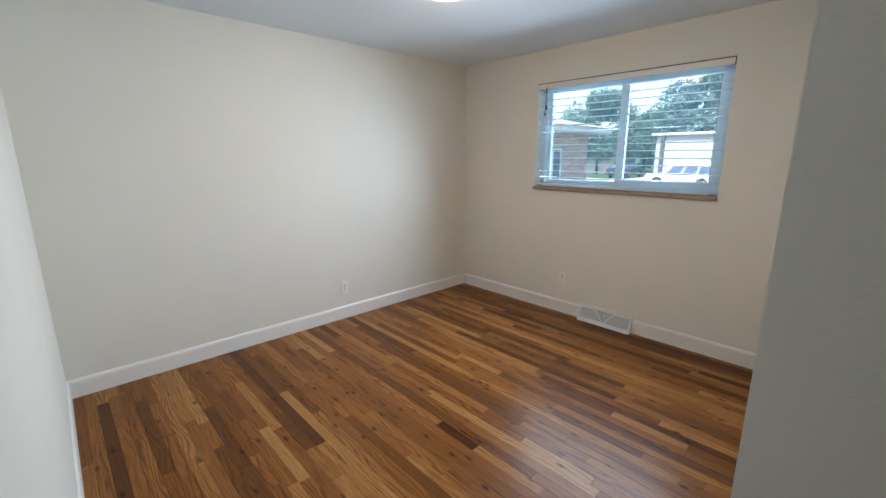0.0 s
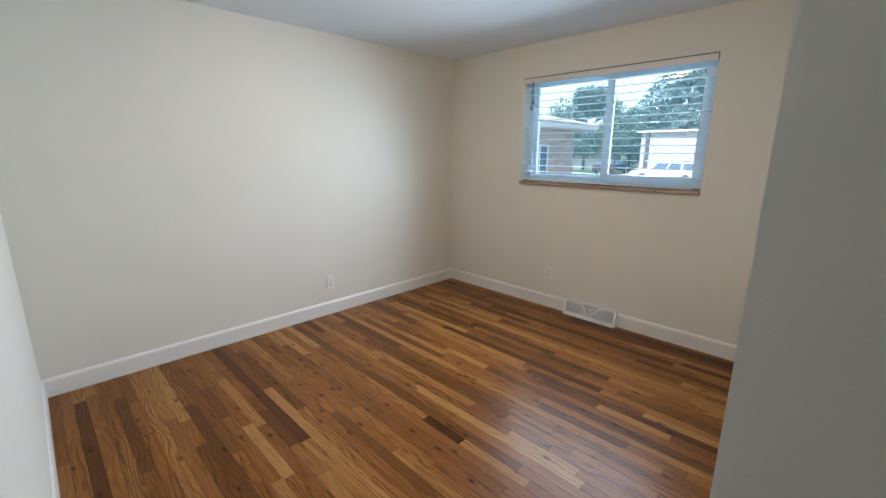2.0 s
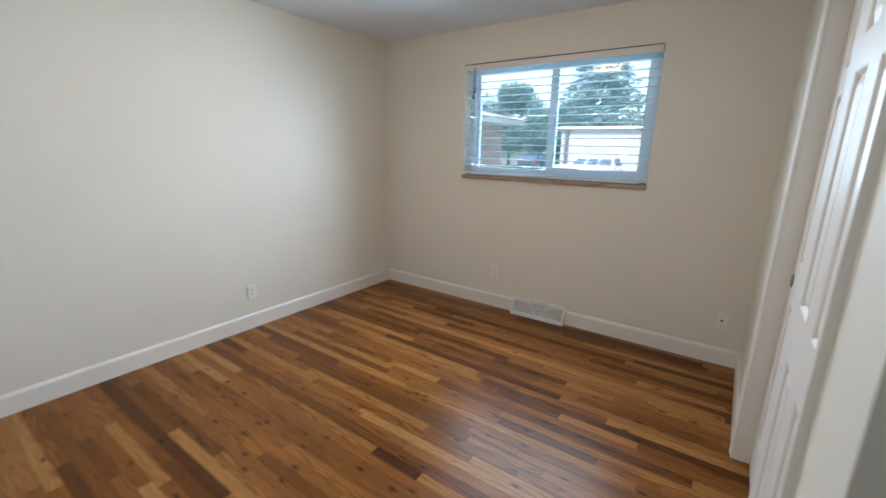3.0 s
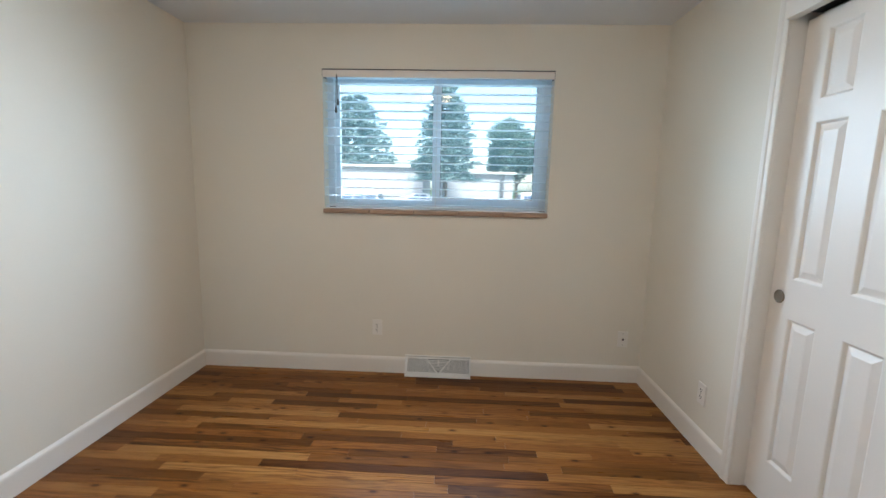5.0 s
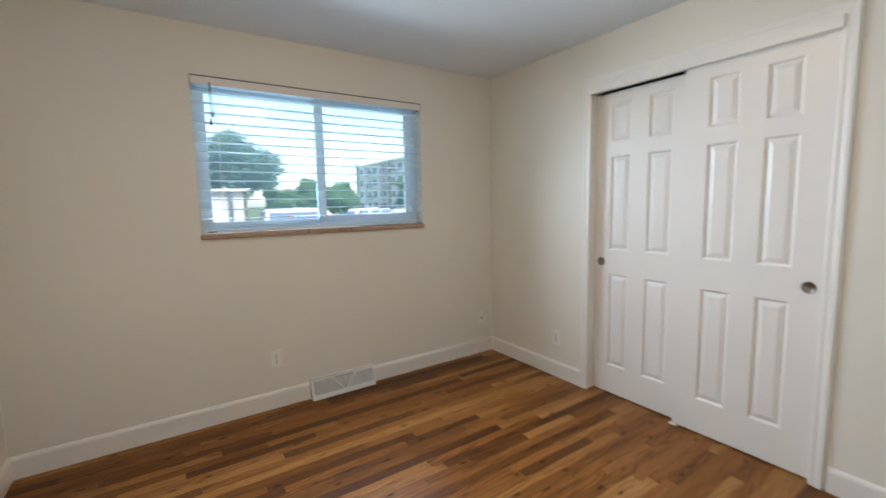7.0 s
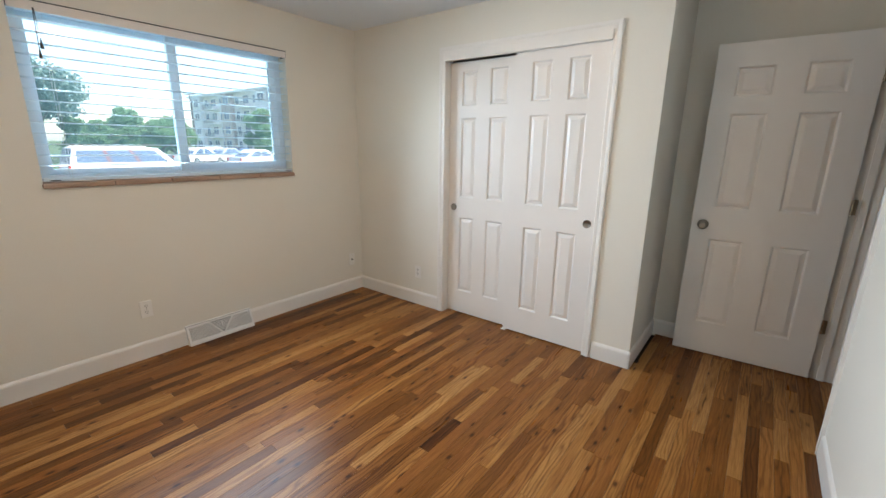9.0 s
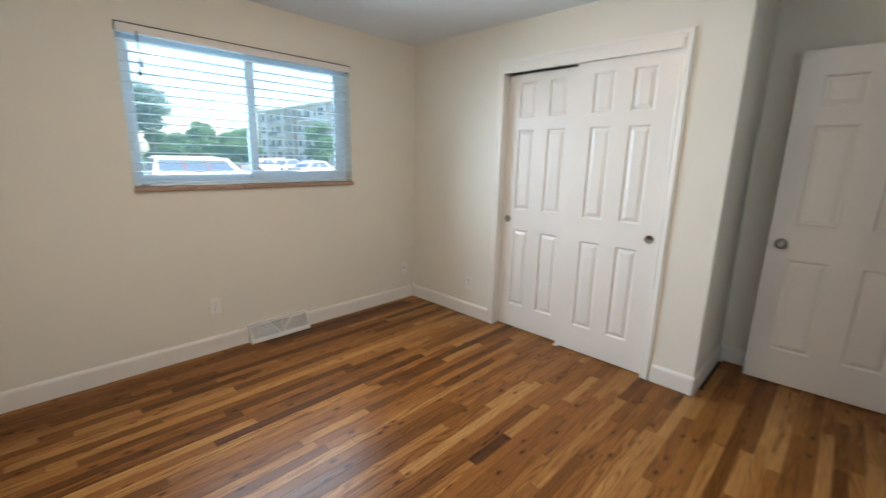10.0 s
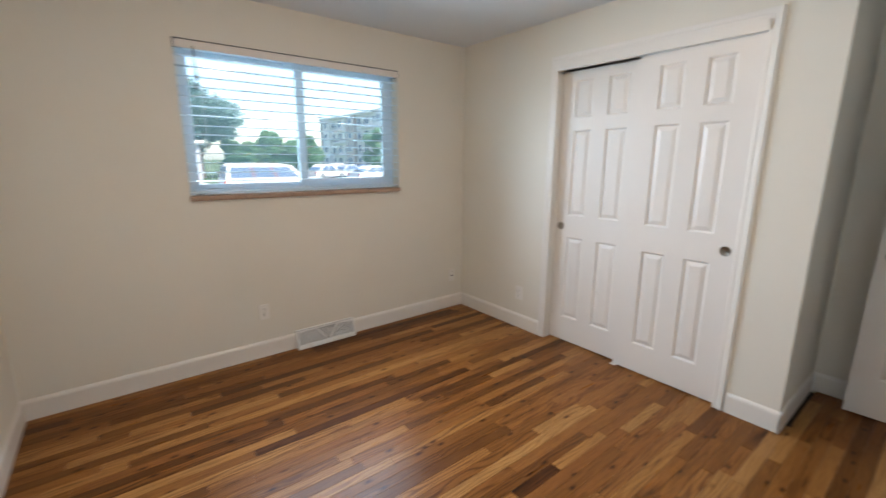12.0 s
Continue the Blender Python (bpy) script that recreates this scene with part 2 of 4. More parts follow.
M_SPRUCE = translucent(foliage("spruce_needles", (0.12, 0.185, 0.19), (0.22, 0.32, 0.325)), 0.3, (0.20, 0.34, 0.32))
M_PINE = translucent(foliage("pine_needles", (0.10, 0.165, 0.15), (0.19, 0.29, 0.26)), 0.3, (0.20, 0.34, 0.28))
M_LEAF = translucent(foliage("leaves", (0.10, 0.20, 0.10), (0.20, 0.34, 0.18)), 0.3, (0.22, 0.40, 0.20))


# ---- mesh helpers ----
def mesh_from(bm, name, material, smooth=False):
    bmesh.ops.recalc_face_normals(bm, faces=bm.faces)
    me = bpy.data.meshes.new(name)
    bm.to_mesh(me)
    bm.free()
    me.materials.append(material)
    if smooth:
        for p in me.polygons:
            p.use_smooth = True
    return me


def part(name, bm, material, parent=None, label="", smooth=False, at=None):
    ob = new(name, mesh_from(bm, name, material, smooth))
    if parent is not None:
        ob.parent = parent
    if at is not None:
        ob.matrix_basis = at
    return tagged(ob, label)


def thing(name, m, label, category, group=""):
    ob = new(name)
    ob.empty_display_size = 0.1
    ob.matrix_basis = m
    return tagged(ob, label, category, group)


def box(bm, x0, x1, y0, y1, z0, z1, bevel=0.0):
    vs = [bm.verts.new((x, y, z)) for x in (x0, x1) for y in (y0, y1) for z in (z0, z1)]
    fs = [bm.faces.new([vs[i] for i in q]) for q in
          ((0, 1, 3, 2), (4, 6, 7, 5), (0, 4, 5, 1), (2, 3, 7, 6), (0, 2, 6, 4), (1, 5, 7, 3))]
    if bevel:
        es = {e for f in fs for e in f.edges}
        bmesh.ops.bevel(bm, geom=list(es), offset=bevel, segments=2, profile=0.5, affect='EDGES')
    return bm


def boxm(*a, bevel=0.0):
    return box(bmesh.new(), *a, bevel=bevel)


def cyl(bm, p, q, r0, r1=None, seg=16, caps=True):
    r1 = r0 if r1 is None else r1
    p, q = Vector(p), Vector(q)
    d = (q - p)
    rot = d.to_track_quat('Z', 'Y').to_matrix().to_4x4()
    bmesh.ops.create_cone(bm, cap_ends=caps, segments=seg, radius1=r0, radius2=r1, depth=d.length,
                          matrix=Matrix.Translation((p + q) / 2) @ rot)
    return bm


def lathe(profile, seg=32, axis_m=Matrix.Identity(4)):
    """A turned solid: profile is (radius, height) from one end to the other."""
    bm = bmesh.new()
    rings = []
    for r, h in profile:
        if r < 1e-6:
            rings.append([bm.verts.new(axis_m @ Vector((0, 0, h)))])
        else:
            rings.append([bm.verts.new(axis_m @ Vector((r * math.cos(2 * math.pi * i / seg), r * math.sin(2 * math.pi * i / seg), h))) for i in range(seg)])
    for a, b in zip(rings, rings[1:]):
        for i in range(seg):
            j = (i + 1) % seg
            q = [a[i % len(a)], a[j % len(a)], b[j % len(b)], b[i % len(b)]]
            u = []
            for v in q:
                if v not in u:
                    u.append(v)
            if len(u) > 2:
                bm.faces.new(u)
    return bm


def sheet_with_holes(us, vs, holes, w0, w1, put):
    """A slab between w0 and w1 over the grid us x vs, open at the given rectangles (u0, u1, v0, v1); put maps (u, v, w) to the world."""
    us = sorted(set(us) | {h[i] for h in holes for i in (0, 1)})
    vs = sorted(set(vs) | {h[i] for h in holes for i in (2, 3)})
    bm = bmesh.new()
    vert = {}

    def v_at(i, j, k):
        if (i, j, k) not in vert:
            vert[i, j, k] = bm.verts.new(put(us[i], vs[j], (w0, w1)[k]))
        return vert[i, j, k]

    def solid(i, j):
        if not (0 <= i < len(us) - 1 and 0 <= j < len(vs) - 1):
            return False
        u, v = (us[i] + us[i + 1]) / 2, (vs[j] + vs[j + 1]) / 2
        return not any(h[0] < u < h[1] and h[2] < v < h[3] for h in holes)

    for i in range(len(us) - 1):
        for j in range(len(vs) - 1):
            if not solid(i, j):
                continue
            for k in (0, 1):
                bm.faces.new([v_at(i, j, k), v_at(i + 1, j, k), v_at(i + 1, j + 1, k), v_at(i, j + 1, k)])
            for di, dj, a, b in ((-1, 0, (i, j), (i, j + 1)), (1, 0, (i + 1, j), (i + 1, j + 1)),
                                 (0, -1, (i, j), (i + 1, j)), (0, 1, (i, j + 1), (i + 1, j + 1))):
                if not solid(i + di, j + dj):
                    bm.faces.new([v_at(*a, 0), v_at(*b, 0), v_at(*b, 1), v_at(*a, 1)])
    return bm


def structure(name, bm, material, label, category, smooth=False):
    return tagged(part(name, bm, material, None, "", smooth), label, category, kind="structure")


# ---- plan of the room ----
X0, X1 = -0.05, 3.50            # doorway wall, window wall
Y0, Y1 = 0.175, 3.365           # closet wall, long wall
YA, XB = -0.54, 0.90            # back of the entry recess, side of the closet
ZC = 2.410
WY0, WY1, WZ0, WZ1 = 0.888, 2.433, 1.165, 2.125      # window opening
CX0, CX1, CZ = 1.211, 2.455, 2.10                    # closet opening between its jambs
DY0, DY1, DZ = -0.452, 0.402, 2.085                  # doorway between its jambs

structure("wall_window", sheet_with_holes([YA - 0.1, Y1], [-0.12, ZC], [(WY0, WY1, WZ0, WZ1)], X1, X1 + 0.25, lambda u, v, w: (w, u, v)),
          M_WALL, "off-white painted wall with a wide sliding window", "wall")
structure("wall_long", boxm(X0 - 0.12, X1 + 0.25, Y1, Y1 + 0.12, -0.12, ZC), M_WALL, "long bare off-white painted wall", "wall")
structure("wall_closet", sheet_with_holes([XB, X1], [-0.12, ZC], [(CX0 - 0.015, CX1 + 0.015, -0.12, CZ + 0.015)], 0.055, Y0, lambda u, v, w: (u, w, v)),
          M_WALL, "off-white painted wall around the closet doors", "wall")
structure("wall_closet_side", boxm(XB, XB + 0.1, YA, 0.055, -0.12, ZC), M_WALL, "off-white painted side of the closet", "wall")
structure("wall_recess", boxm(X0 - 0.12, X1, YA - 0.1, YA, -0.12, ZC), M_WALL, "off-white painted wall behind the open door", "wall")
structure("wall_doorway", sheet_with_holes([YA, Y1], [-0.12, ZC], [(DY0 - 0.018, DY1 + 0.018, -0.12, DZ + 0.018)], X0 - 0.12, X0, lambda u, v, w: (w, u, v)),
          M_WALL, "off-white painted wall with the room's doorway", "wall")
structure("ceiling", boxm(-1.4, X1 + 0.25, -1.5, Y1 + 0.12, ZC, ZC + 0.12), M_CEIL, "plain white painted ceiling", "ceiling")
# hallway behind the doorway
structure("wall_hall", sheet_with_holes([-1.4, 2.0], [-0.12, ZC], [], -1.4, -1.28, lambda u, v, w: (w, u, v)), M_WALL, "plain off-white hallway wall", "wall")
structure("wall_hall_end", boxm(-1.28, X0 - 0.12, -1.5, -1.4, -0.12, ZC), M_WALL, "plain off-white hallway end wall", "wall")
structure("wall_hall_side", boxm(X0 - 0.12, X0, -1.4, YA - 0.1, -0.12, ZC), M_WALL, "plain off-white hallway side wall", "wall")
structure("wall_hall_back", boxm(-1.28, X0 - 0.12, 1.9, 2.0, -0.12, ZC), M_WALL, "plain off-white hallway back wall", "wall")

# ---- baseboards ----
BASE = [(0, 0), (0.012, 0), (0.012, 0.098), (0.010, 0.108), (0.004, 0.118), (0, 0.121)]


def strip(profile, p, q, normal):
    """A moulding of the given (out, up) profile from p to q; normal points into the room."""
    bm = bmesh.new()
    p, q, n = Vector(p), Vector(q), Vector(normal)
    ends = [[bm.verts.new(e + n * d + Vector((0, 0, h))) for d, h in profile] for e in (p, q)]
    k = len(profile)
    for i in range(k):
        j = (i + 1) % k
        bm.faces.new([ends[0][i], ends[0][j], ends[1][j], ends[1][i]])
    for e in ends:
        bm.faces.new(e)
    return bm


VY0, VY1 = 1.377, 1.852         # floor register along the window wall
G = 0.0008
for p, q, n in (((X1, Y0, G), (X1, VY0 + 0.004, G), (-1, 0, 0)), ((X1, VY1 - 0.004, G), (X1, Y1, G), (-1, 0, 0)),
                ((X0, Y1, G), (X1, Y1, G), (0, -1, 0)), ((CX1 + 0.06, Y0, G), (X1, Y0, G), (0, 1, 0)),
                ((XB - 0.012, Y0, G), (CX0 - 0.066, Y0, G), (0, 1, 0)), ((XB, YA, G), (XB, Y0 + 0.012, G), (-1, 0, 0)),
                ((X0, YA, G), (XB, YA, G), (0, 1, 0)), ((X0, DY1 + 0.058, G), (X0, Y1, G), (1, 0, 0))):
    structure("baseboard", strip(BASE, p, q, n), M_TRIM, "white painted wooden baseboard with an eased top", "baseboard")

# ---- casings and jambs ----
CASE = [(0.0, 0.0), (0.0, 0.009), (0.005, 0.012), (0.026, 0.011), (0.033, 0.015), (0.045, 0.017), (0.053, 0.016), (0.055, 0.0)]


def casing(u0, u1, top, put):
    bm = bmesh.new()
    rows = []
    for d, w in CASE:
        rows.append([bm.verts.new(put(*c, w)) for c in ((u0 - d, 0.001), (u0 - d, top + d), (u1 + d, top + d), (u1 + d, 0.001))])
    for a, b in zip(rows, rows[1:] + rows[:1]):
        for i in range(3):
            bm.faces.new([a[i], a[i + 1], b[i + 1], b[i]])
    for i in (0, 3):
        bm.faces.new([r[i] for r in rows])
    return bm


structure("trim_closet", casing(CX0, CX1, CZ, lambda u, v, w: (u, Y0 + w, v)), M_TRIM, "white moulded casing around the closet", "door trim")
bm = boxm(CX0 - 0.0145, CX0, 0.056, Y0 - 0.001, 0.001, CZ)
box(bm, CX1, CX1 + 0.0145, 0.056, Y0 - 0.001, 0.001, CZ)
box(bm, CX0 - 0.0145, CX1 + 0.0145, 0.056, Y0 - 0.001, CZ, CZ + 0.0145)
structure("trim_closet_jamb", bm, M_TRIM, "white painted closet jamb", "door trim")
structure("trim_closet_fascia", boxm(CX0 - 0.004, CX1 + 0.004, 0.158, Y0 + 0.0215, 2.052, CZ + 0.004, bevel=0.0015), M_TRIM, "white board that hides the closet track", "door trim")
structure("trim_closet_track", boxm(CX0 + 0.001, CX1 - 0.001, 0.062, 0.1565, 2.078, CZ - 0.001), M_STEEL, "dark metal sliding door track", "door track")
structure("trim_doorway", casing(DY0 + 0.006, DY1 - 0.006, DZ - 0.006, lambda u, v, w: (X0 + w, u, v)), M_TRIM, "white moulded casing around the doorway", "door trim")
structure("trim_doorway_hall", casing(DY0 + 0.006, DY1 - 0.006, DZ - 0.006, lambda u, v, w: (X0 - 0.12 - w, u, v)), M_TRIM, "white moulded casing on the hall side", "door trim")
bm = boxm(X0 - 0.119, X0 - 0.001, DY0 - 0.0175, DY0, 0.001, DZ)
box(bm, X0 - 0.119, X0 - 0.001, DY1, DY1 + 0.0175, 0.001, DZ)
box(bm, X0 - 0.119, X0 - 0.001, DY0 - 0.0175, DY1 + 0.0175, DZ, DZ + 0.0175)
box(bm, X0 - 0.075, X0 - 0.040, DY0 + 0.0005, DY0 + 0.0115, 0.001, DZ - 0.0005)
box(bm, X0 - 0.075, X0 - 0.040, DY1 - 0.0115, DY1 - 0.0005, 0.001, DZ - 0.0005)
structure("trim_door_jamb", bm, M_TRIM, "cream painted door jamb with a stop strip", "door trim")


# ---- panelled doors ----
def panel_leaf(w, h, t, cols, rows, both=False):
    """A moulded six-panel leaf, x from 0 to w, front at y = 0, back at y = -t."""
    xs = sorted({0, w, *(c for p in cols for c in p)})
    zs = sorted({0, h, *(c for p in rows for c in p)})
    bm = bmesh.new()

    def side(y, s):
        grid = {(i, j): bm.verts.new((x, y, z)) for i, x in enumerate(xs) for j, z in enumerate(zs)}
        for i in range(len(xs) - 1):
            for j in range(len(zs) - 1):
                ring = [grid[i, j], grid[i + 1, j], grid[i + 1, j + 1], grid[i, j + 1]]
                if (xs[i], xs[i + 1]) in cols and (zs[j], zs[j + 1]) in rows and s:
                    for inset, depth in ((0.004, 0.002), (0.011, 0.0115), (0.015, 0.0115), (0.038, 0.003), (0.041, 0.0026)):
                        a, b, c, d = xs[i] + inset, xs[i + 1] - inset, zs[j] + inset, zs[j + 1] - inset
                        nxt = [bm.verts.new((px, y - s * depth, pz)) for px, pz in ((a, c), (b, c), (b, d), (a, d))]
                        for k in range(4):
                            bm.faces.new([ring[k], ring[(k + 1) % 4], nxt[(k + 1) % 4], nxt[k]])
                        ring = nxt
                bm.faces.new(ring)
        return grid

    f, bk = side(0, 1), side(-t, -1 if both else 0)
    nx, nz = len(xs) - 1, len(zs) - 1
    loop = [(i, 0) for i in range(nx)] + [(nx, j) for j in range(nz)] + [(i, nz) for i in range(nx, 0, -1)] + [(0, j) for j in range(nz, 0, -1)]
    for a, b in zip(loop, loop[1:] + loop[:1]):
        bm.faces.new([f[a], f[b], bk[b], bk[a]])
    return bm


def finger_pull(parent, x, z):
    ax = pose(x, 0, z, -90)
    ring = lathe([(0.0285, 0.0), (0.0285, 0.0030), (0.0268, 0.0042), (0.0245, 0.0040), (0.0225, 0.0022), (0.0200, 0.0010), (0.0, 0.0007)], 32, ax)
    return part("finger_pull", ring, M_NICKEL, parent, "round brushed nickel finger pull", True)


CROWS = [(0.205, 0.850), (1.015, 1.640), (1.725, 1.985)]
for label, x, y, w, top, cols, px in (
        ("white six-panel sliding closet door on the rear track", 1.79, 0.110, 0.663, 2.047, [(0.150, 0.300), (0.415, 0.555)], 0.612),
        ("white six-panel sliding closet door on the front track", 1.212, 0.155, 0.648, 2.060, [(0.123, 0.265), (0.378, 0.523)], 0.055)):
    d = thing("sliding_closet_door", pose(x, y, 0.010), label, "door", "closet doors")
    part("leaf", panel_leaf(w, top - 0.010, 0.035, cols, [(a - 0.01, b - 0.01) for a, b in CROWS]), M_DOOR, d)
    finger_pull(d, px, 0.920)
guide = thing("floor_guide", pose(1.852, 0.118, 0.0), "small white plastic floor guide between the closet doors", "door guide")
bm = boxm(-0.02, 0.02, -0.045, 0.052, 0.0005, 0.004, bevel=0.001)
box(bm, -0.016, 0.016, -0.004, 0.0005, 0.004, 0.022)
part("guide_plate", bm, M_PLATE, guide)

door = tagged(thing("door_1", pose(-0.047, -0.417, 0.012, 0, 0, 3.1), "white six-panel room door standing wide open", "door"), kind="structure")
part("leaf", panel_leaf(0.773, 2.05, 0.035, [(0.130, 0.318), (0.465, 0.657)], [(0.225, 0.825), (1.040, 1.635), (1.735, 1.910)], True), M_DOOR, door)
knob = part("door_knob", lathe([(0.0, 0.0), (0.033, 0.0), (0.033, 0.004), (0.028, 0.008), (0.013, 0.011), (0.012, 0.028), (0.020, 0.034), (0.027, 0.044), (0.026, 0.056), (0.018, 0.063), (0.009, 0.064), (0.0, 0.062)], 32, pose(0.705, 0, 0.92, -90)),
            M_NICKEL, door, "round brushed nickel door knob", True)
part("latch_plate", boxm(0.7725, 0.7745, -0.029, -0.006, 0.89, 0.95), M_NICKEL, door)
for z in (0.355, 1.10, 1.825):
    bm = cyl(bmesh.new(), (-0.009, 0.004, z - 0.045), (-0.009, 0.004, z + 0.045), 0.0065, seg=14)
    box(bm, -0.028, -0.009, -0.001, 0.0015, z - 0.044, z + 0.044)
    for dz in (-0.03, 0.03):
        cyl(bm, (-0.020, 0.0015, z + dz), (-0.020, 0.0028, z + dz), 0.004, seg=10)
    part("hinge", bm, M_HINGE, door, "tarnished brass butt hinge")
strike = thing("strike_plate", pose(X0 - 0.02, DY1 - 0.0006, 0.93), "brass strike plate on the door jamb", "strike plate")
part("plate", boxm(-0.018, 0.012, -0.002, 0, -0.03, 0.03, bevel=0.0008), M_HINGE, strike)

# ---- window ----
win = tagged(thing("window_1", pose(X1 + 0.095, 0, 0), "white vinyl two-pane sliding window", "window"), kind="structure")


def ring_frame(y0, y1, z0, z1, a, b, c, d, x0, x1):
    """A frame with sides a (low y), b (high y), c (bottom), d (top) wide."""
    return sheet_with_holes([y0, y1], [z0, z1], [(y0 + a, y1 - b, z0 + c, z1 - d)], x0, x1, lambda u, v, w: (w, u, v))


part("window_frame", ring_frame(WY0 + 0.001, WY1 - 0.001, 1.196, WZ1 - 0.001, 0.045, 0.045, 0.035, 0.035, 0.0, 0.085), M_VINYL, win)
part("window_frame_stop", ring_frame(WY0 + 0.046, WY1 - 0.046, 1.2315, WZ1 - 0.0365, 0.012, 0.012, 0.012, 0.012, 0.052, 0.084), M_VINYL, win)
sash = part("sliding_sash", ring_frame(0.935, 1.690, 1.233, 2.088, 0.045, 0.055, 0.046, 0.036, 0.004, 0.034), M_VINYL, win, "sliding sash with a dark latch")
part("pane", boxm(0.017, 0.021, 0.975, 1.640, 1.274, 2.056), M_GLASS, sash).visible_shadow = False
part("sash_seal", ring_frame(0.9805, 1.6345, 1.2795, 2.0515, 0.004, 0.004, 0.004, 0.004, 0.012, 0.0165), M_STEEL, sash)
part("latch", boxm(-0.010, 0.0035, 1.652, 1.676, 1.56, 1.66, bevel=0.003), M_VINYL, sash)
fixed = part("fixed_sash", ring_frame(1.640, 2.386, 1.233, 2.088, 0.040, 0.030, 0.028, 0.028, 0.038, 0.070), M_VINYL, win)
part("pane", boxm(0.052, 0.056, 1.679, 2.357, 1.260, 2.061), M_GLASS, fixed).visible_shadow = False

# tiled sill
sill = tagged(thing("window_sill", pose(0, 0, 0), "sill of brown glazed bullnose tiles", "window sill"), kind="structure")
part("sill_bed", boxm(X1 + 0.002, X1 + 0.094, WY0 + 0.001, WY1 - 0.001, WZ0 + 0.001, 1.186), M_GROUT, sill)
edges = [0.885, 1.190, 1.497, 1.806, 2.115, 2.441]
for a, b in zip(edges, edges[1:]):
    bm = boxm(X1 - 0.024, X1 - 0.0005, a + 0.0016, b - 0.0016, WZ0 - 0.001, 1.194, bevel=0.007)
    part("tile", bm, M_TILE, sill, smooth=False)
    part("tile", boxm(X1 + 0.0005, X1 + 0.0935, max(a, WY0) + 0.0016, min(b, WY1) - 0.0016, 1.187, 1.1945), M_TILE, sill)
part("grout_line", boxm(X1 - 0.018, X1 - 0.001, 0.889, 2.436, WZ0 + 0.003, 1.190), M_GROUT, sill)

# ---- window blind ----
blind = thing("window_blind", pose(X1 + 0.040, 0, 0), "white horizontal slat blind, lowered with its slats open", "blind")
BY0, BY1 = WY0 + 0.006, WY1 - 0.006
part("valance", boxm(-0.052, -0.045, WY0 + 0.003, WY1 - 0.003, 2.070, 2.117, bevel=0.002), M_VALANCE, blind, "cream vinyl valance")
part("headrail", boxm(-0.040, 0.028, BY0, BY1, 2.082, 2.122), M_BLIND, blind)
for y in (WY0 + 0.0015, WY1 - 0.0015):
    part("bracket", boxm(-0.050, 0.030, y - 0.001, y + 0.001, 2.074, 2.1235), M_STEEL, blind, "dark metal end bracket")
# dark strip put in for the shade in the gap over the valance
part("gap_shade_strip", boxm(-0.0535, -0.040, WY0 + 0.003, WY1 - 0.003, 2.1185, 2.1225), M_STEEL, blind, "dark strip standing for the shaded gap above the valance")


def slat():
    bm = bmesh.new()
    n, w, t, crown = 6, 0.060, 0.0028, 0.003
    rows = []
    for y in (BY0, BY1):
        up, dn = [], []
        for i in range(n + 1):
            s = i / n * 2 - 1
            z = crown * (1 - s * s)
            up.append(bm.verts.new((s * w / 2, y, z + t / 2)))
            dn.append(bm.verts.new((s * w / 2, y, z - t / 2)))
        rows.append(up + dn[::-1])
    k = len(rows[0])
    for i in range(k):
        j = (i + 1) % k
        bm.faces.new([rows[0][i], rows[0][j], rows[1][j], rows[1][i]])
    bm.faces.new(rows[0]), bm.faces.new(rows[1])
    return bm


slat_mesh = mesh_from(slat(), "slat", M_BLIND)
NS, PITCH = 14, 0.0578
for i in range(NS):
    s = new("slat", slat_mesh)
    s.parent = blind
    s.matrix_basis = pose(-0.004, 0, 2.036 - i * PITCH, 0, random.uniform(-2.5, 1.0), 0) @ pose(0, 0, 0, random.uniform(-0.06, 0.06), 0, 0)
part("bottom_rail", boxm(-0.034, 0.026, BY0, BY1, 1.2015, 1.2185, bevel=0.003), M_BLIND, blind)
for y in (BY0 + 0.03, BY1 - 0.05):
    part("rail_plug", boxm(-0.0365, -0.0335, y - 0.022, y + 0.022, 1.204, 1.209), M_CORD, blind, "dark plastic cord plug")
for y in (1.02, 1.66, 2.30):
    for x in (-0.0355, 0.0285):
        part("ladder_cord", cyl(bmesh.new(), (x, y, 1.21), (x, y, 2.085), 0.0009, seg=6), M_TAPE, blind)
tilt = part("tilt_cord", cyl(bmesh.new(), (-0.058, 2.338, 1.885), (-0.056, 2.334, 2.085), 0.0022, seg=8), M_CORD, blind, "dark tilt cord")
part("tassel", lathe([(0.0, 0.045), (0.003, 0.045), (0.005, 0.03), (0.008, 0.008), (0.0075, 0.0), (0.0, 0.0)], 14, pose(-0.058, 2.338, 1.84)), M_CORD, tilt, "dark tassel", True)
tilt2 = part("tilt_cord", cyl(bmesh.new(), (-0.057, 2.325, 1.93), (-0.056, 2.330, 2.085), 0.0018, seg=8), M_CORD, blind, "dark tilt cord")
part("tassel", lathe([(0.0, 0.045), (0.003, 0.045), (0.005, 0.03), (0.008, 0.008), (0.0075, 0.0), (0.0, 0.0)], 14, pose(-0.057, 2.325, 1.89)), M_CORD, tilt2, "dark tassel", True)

# ---- floor register ----
vent = thing("baseboard_register", pose(X1 - 0.0005, VY0, 0), "white metal baseboard heat register with a V-shaped damper", "vent")
L = VY1 - VY0


def on_slope(u, v, w):
    """u along the register, v up its leaning face, w out of it."""
    s = v / 0.125
    return Vector((-0.062 + 0.047 * s, u, 0.010 + v)) + Vector((-0.936, 0, 0.352)) * w


